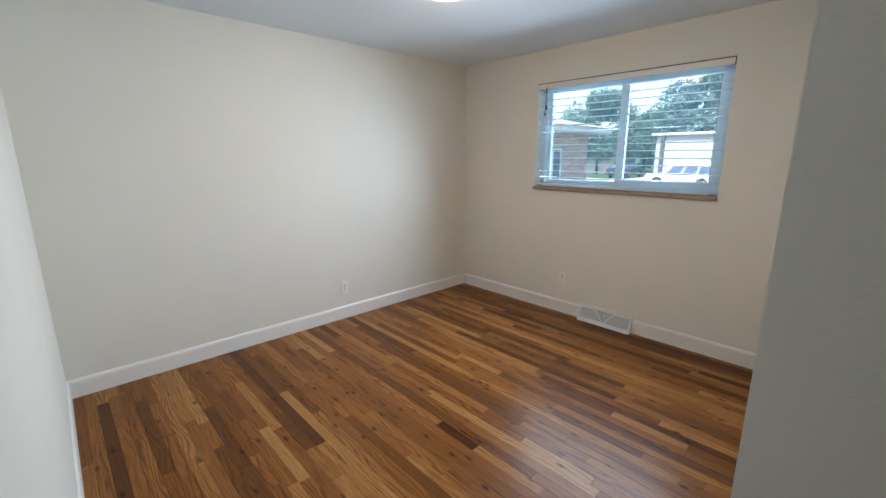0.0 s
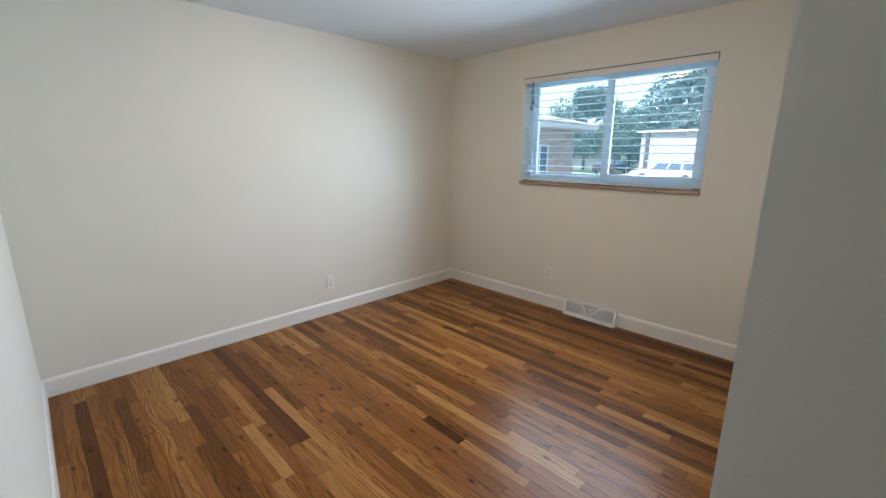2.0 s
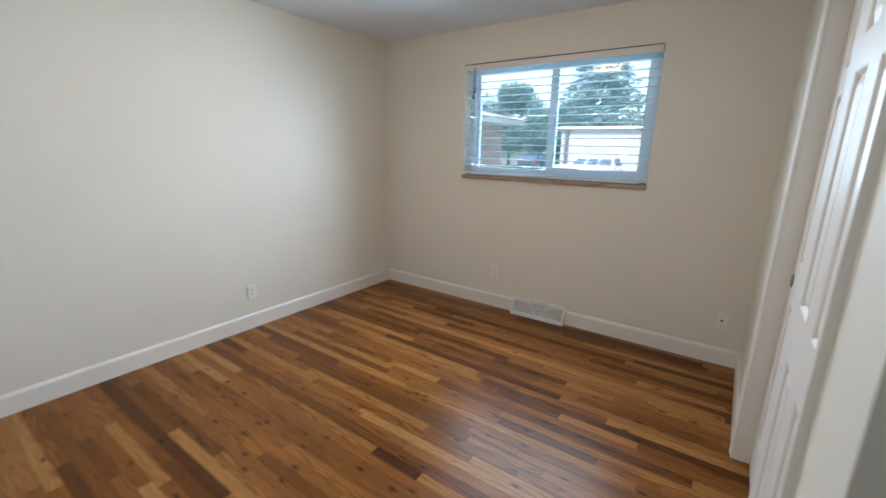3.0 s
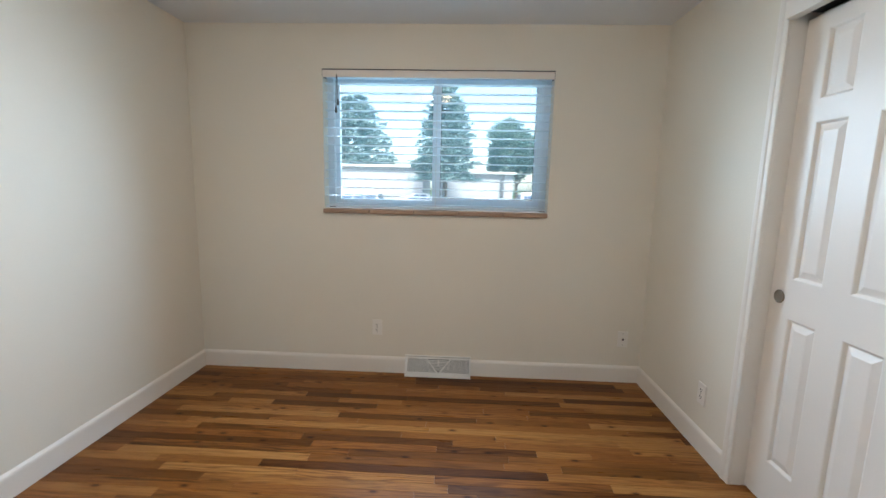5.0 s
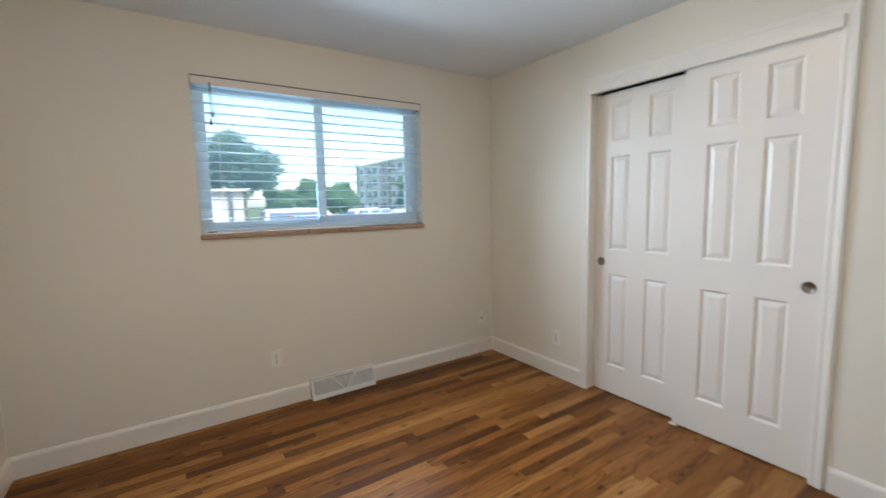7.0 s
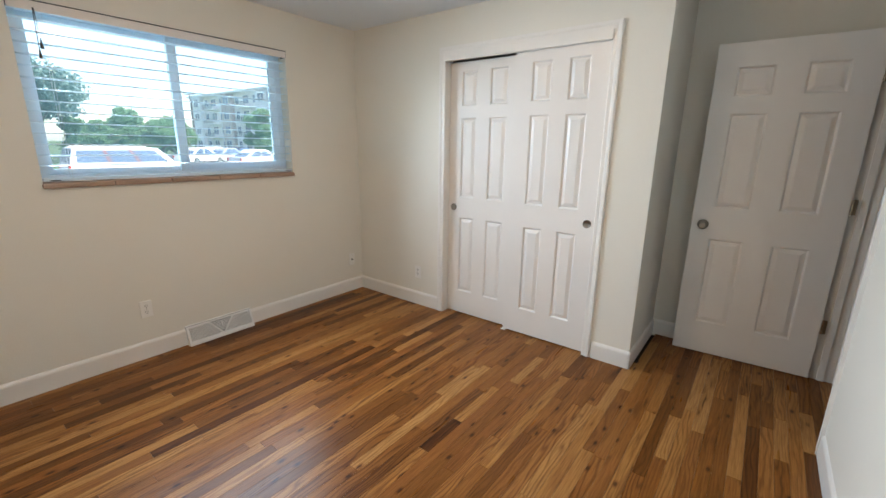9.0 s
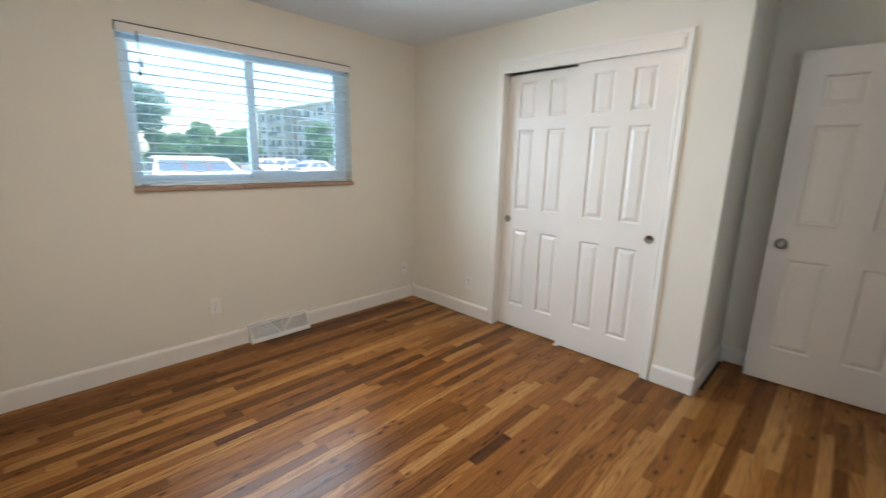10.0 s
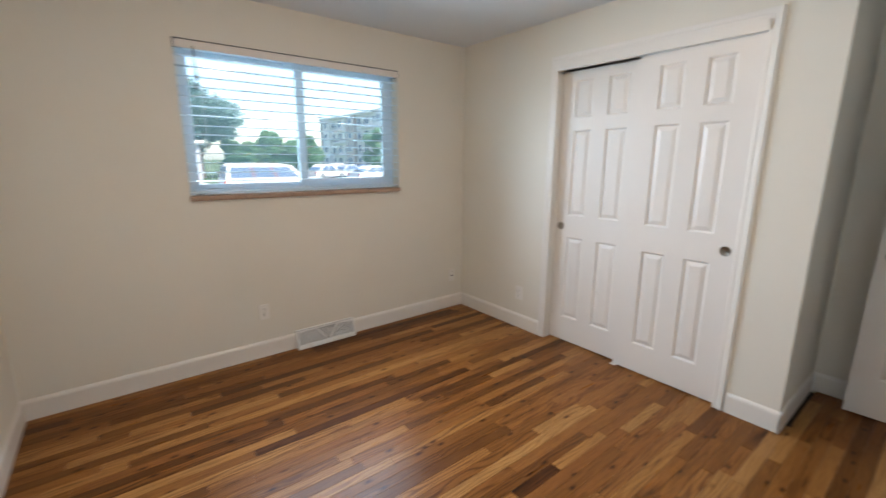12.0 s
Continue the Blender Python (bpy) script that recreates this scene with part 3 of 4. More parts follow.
def plate(bm, pts, w0, w1):
    a = [bm.verts.new(on_slope(u, v, w0)) for u, v in pts]
    b = [bm.verts.new(on_slope(u, v, w1)) for u, v in pts]
    bm.faces.new(a), bm.faces.new(b)
    for i in range(len(pts)):
        j = (i + 1) % len(pts)
        bm.faces.new([a[i], a[j], b[j], b[i]])


bm = sheet_with_holes([0, L], [0, 0.125], [(0.014, L - 0.014, 0.022, 0.113)], 0.0, 0.004, on_slope)
part("face_frame", bm, M_VENT, vent)
bm = boxm(-0.066, 0.0, 0.0, L, 0.0008, 0.0095, bevel=0.001)
part("foot", bm, M_VENT, vent)
for a in (0.0, L - 0.003):
    bm = bmesh.new()
    q = [bm.verts.new((x, a + e, z)) for e in (0, 0.003) for x, z in ((-0.0655, 0.010), (0, 0.010), (0, 0.138), (-0.016, 0.138))]
    bm.faces.new(q[:4]), bm.faces.new(q[4:])
    for i in range(4):
        bm.faces.new([q[i], q[(i + 1) % 4], q[4 + (i + 1) % 4], q[4 + i]])
    part("end_cap", bm, M_VENT, vent)
part("top_lip", boxm(-0.017, 0.0, 0.0, L, 0.1385, 0.142, bevel=0.001), M_VENT, vent)
part("backing", boxm(-0.006, -0.0015, 0.004, L - 0.004, 0.012, 0.136), M_VENT_IN, vent, "dark inside of the register")
bm = bmesh.new()
c0 = L * 0.49
for sgn in (-1, 1):
    plate(bm, [(c0 + sgn * 0.000, 0.022), (c0 + sgn * 0.014, 0.022), (c0 + sgn * 0.092, 0.113), (c0 + sgn * 0.078, 0.113)], -0.002, 0.005)
part("v_brace", bm, M_VENT, vent, "white V-shaped brace")
fin_count = 52
for i in range(fin_count):
    u = 0.018 + (L - 0.036) * i / (fin_count - 1)
    off = abs(u - c0)
    cut = 0.022 + max(0.0, (off - 0.006)) / 0.078 * 0.091
    bm = bmesh.new()
    plate(bm, [(u, 0.022), (u + 0.0043, 0.022), (u + 0.0043, min(0.113, max(cut, 0.026))), (u, min(0.113, max(cut, 0.026)))], -0.010, 0.0005)
    part("fin", bm, M_VENT, vent)
for v in (0.040, 0.050, 0.060, 0.070, 0.080, 0.090, 0.100):
    half = (v - 0.022) / 0.091 * 0.078
    bm = bmesh.new()
    plate(bm, [(c0 - half, v), (c0 + half, v), (c0 + half, v + 0.0055), (c0 - half, v + 0.0055)], -0.008, -0.002)
    part("damper_louvre", bm, M_VENT, vent)
bm = bmesh.new()
plate(bm, [(c0 - 0.006, 0.070), (c0 + 0.006, 0.070), (c0 + 0.005, 0.100), (c0 - 0.005, 0.100)], -0.002, 0.009)
part("damper_lever", bm, M_VENT, vent)


# ---- wall plates ----
def outlet(m, label):
    o = thing("wall_outlet", m, label, "outlet", "wall outlets")
    part("cover_plate", boxm(-0.035, 0.035, -0.006, 0.0, -0.0575, 0.0575, bevel=0.0025), M_PLATE, o)
    for dz in (-0.0195, 0.0195):
        bm = cyl(bmesh.new(), (0, -0.0062, dz), (0, -0.0078, dz), 0.0165, seg=24)
        s = part("socket", bm, M_PLATE, o)
        bm = boxm(-0.0080, -0.0048, -0.0086, -0.0074, dz - 0.001, dz + 0.009)
        box(bm, 0.0048, 0.0080, -0.0086, -0.0074, dz, dz + 0.008)
        cyl(bm, (0, -0.0074, dz - 0.0078), (0, -0.0086, dz - 0.0078), 0.0032, seg=10)
        part("slots", bm, M_DARK, s)
    part("screw", cyl(bmesh.new(), (0, -0.006, 0), (0, -0.0078, 0), 0.003, seg=12), M_NICKEL, o)
    return o


outlet(pose(X1 - 0.0005, 2.062, 0.342, 0, 0, -90), "ivory duplex outlet low on the window wall")
outlet(pose(1.905, Y1 - 0.0005, 0.300), "ivory duplex outlet low on the long wall")
outlet(pose(2.738, Y0 + 0.0005, 0.309, 0, 0, 180), "ivory duplex outlet beside the closet")
jack = thing("cable_jack", pose(X1 - 0.0005, 0.307, 0.320, 0, 0, -90), "ivory wall plate with a dark coaxial socket", "cable jack")
part("cover_plate", boxm(-0.035, 0.035, -0.006, 0.0, -0.0575, 0.0575, bevel=0.0025), M_PLATE, jack)
bm = cyl(bmesh.new(), (0, -0.006, 0.0), (0, -0.016, 0.0), 0.0052, seg=14)
cyl(bm, (0, -0.006, 0.0), (0, -0.009, 0.0), 0.008, seg=6)
part("coaxial_socket", bm, M_DARK, jack, "dark threaded coaxial socket")
for dz in (-0.041, 0.041):
    part("screw", cyl(bmesh.new(), (0, -0.006, dz), (0, -0.0075, dz), 0.003, seg=12), M_NICKEL, jack)

# ---- ceiling light ----
lamp = thing("ceiling_light", pose(1.715, 1.80, ZC), "lit frosted glass bowl ceiling light on a nickel pan", "ceiling light")
part("base", lathe([(0.0, -0.0005), (0.150, -0.0005), (0.156, -0.010), (0.156, -0.034), (0.148, -0.040), (0.0, -0.040)], 40), M_NICKEL, lamp, "brushed nickel pan", True)
part("shade", lathe([(0.150, -0.0405), (0.170, -0.041), (0.172, -0.047), (0.165, -0.068), (0.147, -0.086), (0.117, -0.101), (0.079, -0.110), (0.038, -0.1145), (0.0, -0.116)], 48), M_LAMP, lamp, "glowing frosted glass bowl", True)
part("finial", lathe([(0.0, -0.131), (0.006, -0.129), (0.009, -0.124), (0.006, -0.119), (0.010, -0.1165), (0.0, -0.116)], 20), M_NICKEL, lamp, "", True)

# ---- floor ----
floor = structure("floor", boxm(X0 - 0.12 - 1.11, X1, -1.4, Y1, -0.12, -0.020), M_SUB, "oak strip floor with a satin finish", "floor")

# ---- outside: ground ----
GZ = -0.60
bm = bmesh.new()
bmesh.ops.create_grid(bm, x_segments=8, y_segments=8, size=900, matrix=Matrix.Translation((500, 0, GZ)))
structure("ground", bm, M_LAWN, "mown green lawn that runs to the horizon", "ground")


def slab(name, x0, x1, y0, y1, z0, z1, material, label, category):
    return structure(name, boxm(x0, x1, y0, y1, z0, z1, bevel=0.02), material, label, category)


slab("pavement_house", 13.0, 14.6, -70, 90, GZ - 0.1, GZ + 0.10, M_CONCRETE, "pale concrete footpath along the street", "pavement")
slab("road", 14.6, 31.0, -120, 120, GZ - 0.1, GZ + 0.012, M_ASPHALT, "worn grey asphalt street", "road")
slab("pavement_far", 31.0, 32.6, -9, 120, GZ - 0.1, GZ + 0.12, M_CONCRETE, "pale concrete footpath across the street", "pavement")
slab("road_driveway", 32.6, 41.8, -3.5, 16.5, GZ - 0.1, GZ + 0.03, M_CONCRETE, "pale concrete driveway before the garages", "driveway")
slab("road_parking", 31.0, 76.0, -44, -9.2, GZ - 0.1, GZ + 0.02, M_ASPHALT, "asphalt car park of the apartments", "car park")


def window_unit(parent, m, w, h, name="window", panes=2):
    """A far window on a wall that faces its local -y."""
    wd = new(name, None)
    wd.empty_display_size = 0.1
    wd.parent, wd.matrix_basis = parent, m
    part("frame", sheet_with_holes([-w / 2, w / 2], [0, h], [(-w / 2 + 0.06 + i * (w - 0.06) / panes, -w / 2 + (i + 1) * (w - 0.06) / panes, 0.06, h - 0.06) for i in range(panes)], -0.05, 0.02, lambda u, v, q: (u, q, v)), M_EAVE, wd)
    part("pane", boxm(-w / 2 + 0.03, w / 2 - 0.03, -0.01, 0.0, 0.03, h - 0.03), M_DARKGLASS, wd)
    return wd


# ---- brick house across the lawn ----
house = thing("brick_house", pose(18.0, 9.65, GZ), "single-storey red brick house with wide white eaves", "house")
HB = 3.0
part("wall", boxm(-9.0, -0.012, 0.012, 9.0, 0, HB), M_MORTAR, house, "mortared brick wall")
window_unit(house, pose(-2.85, 0, 1.0), 1.3, 1.35)
window_unit(house, pose(-6.6, 0, 1.0), 1.6, 1.35)
bm = boxm(-9.7, 0.75, -0.75, 9.7, HB, HB + 0.22, bevel=0.02)
part("eave", bm, M_EAVE, house, "white painted eave and gutter")
bm = bmesh.new()
lo = [bm.verts.new(p) for p in ((-9.8, -0.85, HB + 0.221), (0.85, -0.85, HB + 0.221), (0.85, 9.8, HB + 0.221), (-9.8, 9.8, HB + 0.221))]
hi = [bm.verts.new(p) for p in ((-5.8, 4.5, HB + 1.5), (-3.2, 4.5, HB + 1.5))]
for q in ((lo[0], lo[1], hi[1], hi[0]), (lo[1], lo[2], hi[1]), (lo[2], lo[3], hi[0], hi[1]), (lo[3], lo[0], hi[0]), lo):
    bm.faces.new(q)
part("roof", bm, M_ROOF, house, "low grey shingle hip roof")
brick_mesh = mesh_from(boxm(0, 0.40, -0.010, 0.011, 0, 0.112), "brick", M_BRICK)
half_mesh = mesh_from(boxm(0, 0.19, -0.010, 0.011, 0, 0.112), "brick", M_BRICK)
for row in range(23):
    z = 0.12 + row * 0.1235
    x = -0.012 - (0.41 if row % 2 == 0 else 0.20)
    first = True
    while x > -4.6:
        z1 = z + 0.112
        if not (-3.9 < x < -2.15 and z1 > 0.98 and z < 2.37):
            b = new("brick", half_mesh if first and row % 2 else brick_mesh)
            b.parent, b.matrix_basis = house, pose(x, 0, z)
        first = False
        x -= 0.41


# ---- white garages ----
def garage(m, ly, depth, h, label, doors, post_y):
    g = thing("garage", m, label, "garage")
    part("wall", boxm(0, depth, 0, ly, 0, h), M_WHITE, g)
    bm = bmesh.new()
    q = [bm.verts.new(p) for p in ((-0.35, -0.3, h), (-0.35, ly + 0.3, h), (depth + 0.3, ly + 0.3, h), (depth + 0.3, -0.3, h), (depth / 2, -0.3, h + 0.22), (depth / 2, ly + 0.3, h + 0.22))]
    for f in ((0, 1, 5, 4), (2, 3, 4, 5), (0, 4, 3), (1, 2, 5), (0, 3, 2, 1)):
        bm.faces.new([q[i] for i in f])
    part("roof", bm, M_EAVE, g, "pale low metal roof")
    part("fascia", boxm(-0.40, -0.352, -0.3, ly + 0.3, h - 0.14, h + 0.06), M_EAVE, g)
    for y0, y1 in doors:
        d = part("garage_door", boxm(-0.05, -0.004, y0, y1, 0.02, 2.35), M_WHITE, g, "white panelled garage door")
        for k in range(4):
            part("door_panel", boxm(-0.075, -0.051, y0 + 0.05, y1 - 0.05, 0.06 + k * 0.575, 0.59 + k * 0.575, bevel=0.01), M_WHITE, d)
    part("downpipe", boxm(-0.34, -0.06, post_y - 0.14, post_y + 0.14, 0.0, h - 0.15), M_STEEL, g, "dark painted corner post")
    return g


garage(pose(42.0, 5.4, GZ), 10.2, 9.0, 4.0, "long white garage with a nearly flat roof", [(0.8, 4.2), (4.8, 8.2)], 9.55)
garage(pose(42.0, -3.4, GZ), 7.6, 8.0, 3.5, "white garage beside a dark post", [(2.6, 6.4)], 1.05)
shed = thing("dark_shed", pose(47.0, 21.5, GZ), "grey-blue shed in the shade behind the trees", "shed")
part("wall", boxm(0, 5, 0, 5, 0, 2.6), M_GREYWALL, shed)
part("roof", boxm(-0.3, 5.3, -0.3, 5.3, 2.6, 2.75, bevel=0.02), M_ROOF, shed)


# ---- vehicles ----
def car(m, label, paint_m, length=4.5, tall=1.45, suv=False, pillar=None, rack=False):
    """A car along its local y, nose towards -y."""
    c = thing("suv" if suv else "car", m, label, "car", "parked cars")
    W = 0.90
    h0, hb = 0.30, 0.62 * tall if suv else 0.60 * tall
    f, r = -length / 2, length / 2
    if suv:
        body = [(f, 0.42), (f, hb * 0.78), (f + 0.12, hb * 0.92), (f + length * 0.24, hb), (r - 0.05, hb), (r, hb * 0.8), (r, 0.40)]
        roof = [(f + length * 0.24, hb), (f + length * 0.36, tall - 0.03), (f + length * 0.44, tall), (r - 0.35, tall), (r - 0.20, tall - 0.05), (r - 0.05, hb)]
    else:
        body = [(f, 0.40), (f, hb * 0.70), (f + 0.25, hb * 0.86), (f + length * 0.29, hb), (r - length * 0.14, hb), (r - 0.05, hb * 0.95), (r, 0.45)]
        roof = [(f + length * 0.27, hb), (f + length * 0.42, tall - 0.03), (f + length * 0.50, tall), (r - length * 0.30, tall - 0.02), (r - length * 0.12, hb)]

    def loft(pts, w_at, floor_z=None):
        bm = bmesh.new()
        pts = pts + ([(r, floor_z), (f, floor_z)] if floor_z is not None else [])
        sides = []
        for s in (-1, -0.93, 0.93, 1):
            sides.append([bm.verts.new((s * w_at(z), y, z if abs(s) == 1 else z + (0.025 if z > h0 + 0.1 else 0))) for y, z in pts])
        for a, b in zip(sides, sides[1:]):
            for i in range(len(pts)):
                j = (i + 1) % len(pts)
                bm.faces.new([a[i], a[j], b[j], b[i]])
        bm.faces.new(sides[0]), bm.faces.new(sides[-1])
        return bm

    part("body", loft(body, lambda z: W - 0.03 * max(0, z - 0.5), h0), paint_m, c)
    lean = lambda z: W - 0.02 - 0.30 * max(0, z - hb) * (0.6 if suv else 1.0)
    cab = part("cabin", loft(roof, lean), paint_m, c)
    y0, y1 = roof[0][0], roof[-1][0]
    tops = (roof[1][0] + 0.12, roof[-2][0] - 0.06)
    cuts = [0.0, 0.34, 0.66, 1.0] if suv else [0.0, 0.5, 1.0]
    for s in (-1, 1):
        for a, b in zip(cuts, cuts[1:]):
            lo0, lo1 = y0 + 0.28 + (y1 - y0 - 0.45) * a + 0.05, y0 + 0.28 + (y1 - y0 - 0.45) * b - 0.05
            up0, up1 = tops[0] + (tops[1] - tops[0]) * a + 0.05, tops[0] + (tops[1] - tops[0]) * b - 0.05
            bm = bmesh.new()
            za, zb = hb + 0.04, tall - 0.10
            q = [bm.verts.new((s * (lean(z) + d), y, z)) for d in (-0.02, 0.012) for y, z in ((lo0, za), (lo1, za), (up1, zb), (up0, zb))]
            bm.faces.new(q[:4]), bm.faces.new(q[4:])
            for i in range(4):
                bm.faces.new([q[i], q[(i + 1) % 4], q[4 + (i + 1) % 4], q[4 + i]])
            part("side_window", bm, M_DARKGLASS, cab)
        if pillar is not None:
            for a in cuts[1:-1]:
                lo, up = y0 + 0.28 + (y1 - y0 - 0.45) * a, tops[0] + (tops[1] - tops[0]) * a
                bm = bmesh.new()
                za, zb = hb + 0.03, tall - 0.09
                q = [bm.verts.new((s * (lean(z) + d), y, z)) for d in (-0.01, 0.016) for y, z in ((lo - 0.06, za), (lo + 0.06, za), (up + 0.06, zb), (up - 0.06, zb))]
                bm.faces.new(q[:4]), bm.faces.new(q[4:])
                for i in range(4):
                    bm.faces.new([q[i], q[(i + 1) % 4], q[4 + (i + 1) % 4], q[4 + i]])
                part("pillar", bm, pillar, cab, "maroon door pillar")
    for (ya, za), (yb, zb), nm in ((roof[0], roof[1], "windscreen"), (roof[-1], roof[-2], "rear_window")):
        bm = bmesh.new()
        s = -1 if nm == "windscreen" else 1
        q = [bm.verts.new((k * (lean(z) - 0.08), y + s * d, z + 0.012)) for d in (0.0, 0.022) for k, y, z in ((-1, ya, za + 0.04), (1, ya, za + 0.04), (1, yb, zb - 0.03), (-1, yb, zb - 0.03))]
        bm.faces.new(q[:4]), bm.faces.new(q[4:])
        for i in range(4):
            bm.faces.new([q[i], q[(i + 1) % 4], q[4 + (i + 1) % 4], q[4 + i]])
        part(nm, bm, M_DARKGLASS, cab)
    R = 0.36 if suv else 0.32
    for s in (-1, 1):
        for y in (f + length * 0.19, r - length * 0.20):
            w = part("wheel", lathe([(R * 0.6, -0.10), (R * 0.9, -0.11), (R, -0.07), (R, 0.07), (R * 0.9, 0.11), (R * 0.6, 0.10)], 20, pose(s * (W - 0.09), y, R, 0, 90)), M_TYRE, c)
            part("rim", lathe([(0.0, -0.09), (R * 0.58, -0.10), (R * 0.58, 0.10), (0.0, 0.09)], 16, pose(s * (W - 0.09), y, R, 0, 90)), M_RIM, w)
        part("tail_lamp", boxm(s * W - 0.10 if s > 0 else -W - 0.012, W + 0.012 if s > 0 else -W + 0.10, r - 0.06, r + 0.012, hb * 0.66, hb * 0.92), M_REDLAMP, c)
        part("headlamp", boxm(s * W - 0.22 if s > 0 else -W + 0.04, W - 0.04 if s > 0 else -W + 0.22, f - 0.012, f + 0.05, hb * 0.58, hb * 0.74), M_RIM, c)
        part("mirror", boxm(s * W - 0.02 if s > 0 else -W - 0.16, W + 0.16 if s > 0 else -W + 0.02, y0 + 0.30, y0 + 0.40, hb + 0.02, hb + 0.16, bevel=0.02), paint_m, c)
        if rack:
            part("roof_rail", boxm(s * 0.55 - 0.02, s * 0.55 + 0.02, tops[0] + 0.3, tops[1] - 0.1, tall + 0.03, tall + 0.07), paint_m, c)
    return c


M_CARWHITE = paint("car_white", (0.58, 0.59, 0.60), 0.2, 2.0, 60, 0.02, 0.0)
M_CARSILVER = paint("car_silver", (0.45, 0.46, 0.48), 0.22, 2.0, 60, 0.03, 0.0, metal=0.4)
M_CARBLUE = paint("car_navy", (0.03, 0.036, 0.055), 0.2, 2.0, 60, 0.03, 0.0)
car(pose(30.0, 9.25, GZ + 0.012, 0, 0, 180), "white estate car parked across the street", M_CARWHITE, 4.25, 1.48, True)
car(pose(38.0, 4.9, GZ + 0.03, 0, 0, 0), "white saloon car by the garage", M_CARWHITE, 4.4, 1.40)
car(pose(24.0, -4.1, GZ + 0.012, 0, 0, 0), "white suv with maroon pillars parked at the kerb", M_CARWHITE, 5.2, 1.72, True, M_MAROON, True)
car(pose(35.0, -16.3, GZ + 0.02, 0, 0, 8), "white saloon car in the car park", M_CARWHITE, 4.6, 1.45)
car(pose(43.0, -15.0, GZ + 0.02, 0, 0, 20), "white hatchback in the car park", M_CARWHITE, 4.3, 1.50)
car(pose(45.5, -18.8, GZ + 0.02, 0, 0, 20), "silver saloon car in the car park", M_CARSILVER, 4.5, 1.45)
car(pose(52.0, -20.5, GZ + 0.02, 0, 0, 20), "white saloon car in the car park", M_CARWHITE, 4.5, 1.45)
car(pose(54.0, -24.6, GZ + 0.02, 0, 0, 20), "navy blue saloon car in the car park", M_CARBLUE, 4.5, 1.45)
car(pose(60.0, -24.0, GZ + 0.02, 0, 0, 20), "silver saloon car in the car park", M_CARSILVER, 4.5, 1.45)
car(pose(40.5, 17.6, GZ, 0, 0, 90), "navy blue car in the shade of the trees", M_CARBLUE, 4.4, 1.45)

# ---- apartment building ----
apt = thing("apartment_building", pose(118.0, -46.0, GZ), "four-storey tan apartment building with balconies", "building")
ST, FH = 4, 3.15
part("wall", boxm(-52, 0, -16, 0, 0, ST * FH), M_STUCCO, apt)
part("end_wall", boxm(0.01, 0.4, -16, 0.3, 0, ST * FH + 0.2), M_BROWN, apt, "brown clad end wall")
part("roof", boxm(-52.6, 0.9, -16.6, 0.9, ST * FH, ST * FH + 0.45, bevel=0.03), M_EAVE, apt, "flat roof with a pale edge")
for bay in range(7):
    bx = -4.0 - bay * 7.4
    if bay % 2 == 0:
        part("bay", boxm(bx - 2.2, bx + 2.2, 0.01, 0.8, 0, ST * FH - 0.05), M_GREYWALL if bay % 4 == 0 else M_BROWN, apt, "projecting clad bay")
    for s in range(ST):
        z = s * FH + 0.8
        window_unit(apt, pose(bx, 0.83 if bay % 2 == 0 else 0.03, z, 0, 0, 180), 2.4, 1.7)
        window_unit(apt, pose(bx - 3.7, 0.03, z, 0, 0, 180), 1.5, 1.6)
        if s and bay % 2 == 1:
            bal = part("balcony", boxm(bx - 2.4, bx + 2.4, 0.02, 1.7, s * FH - 0.12, s * FH + 0.06), M_EAVE, apt)
            rail = boxm(bx - 2.4, bx + 2.4, 1.62, 1.68, s * FH + 1.0, s * FH + 1.08)
            for k in range(17):
                u = bx - 2.38 + k * 0.2975
                box(rail, u - 0.02, u + 0.02, 1.63, 1.67, s * FH + 0.06, s * FH + 1.0)
            part("railing", rail, M_STEEL, bal, "dark metal railing")


# ---- trees ----
def clump(verts, faces, rng, c, size, flat, k):
    for _ in range(k):
        d = Vector((rng.gauss(0, 1), rng.gauss(0, 1), rng.gauss(0, flat))) * size * 0.5
        o = c + d
        a = Vector((rng.uniform(-1, 1), rng.uniform(-1, 1), rng.uniform(-0.7, 0.4))).normalized() * size * rng.uniform(0.5, 1.0)
        b = a.cross(Vector((rng.uniform(-1, 1), rng.uniform(-1, 1), rng.uniform(-1, 1)))).normalized() * size * rng.uniform(0.22, 0.4)
        i = len(verts)
        verts += [tuple(o - a * 0.5), tuple(o + b), tuple(o + a * 0.5), tuple(o - b)]
        faces += [(i, i + 1, i + 2, i + 3)]


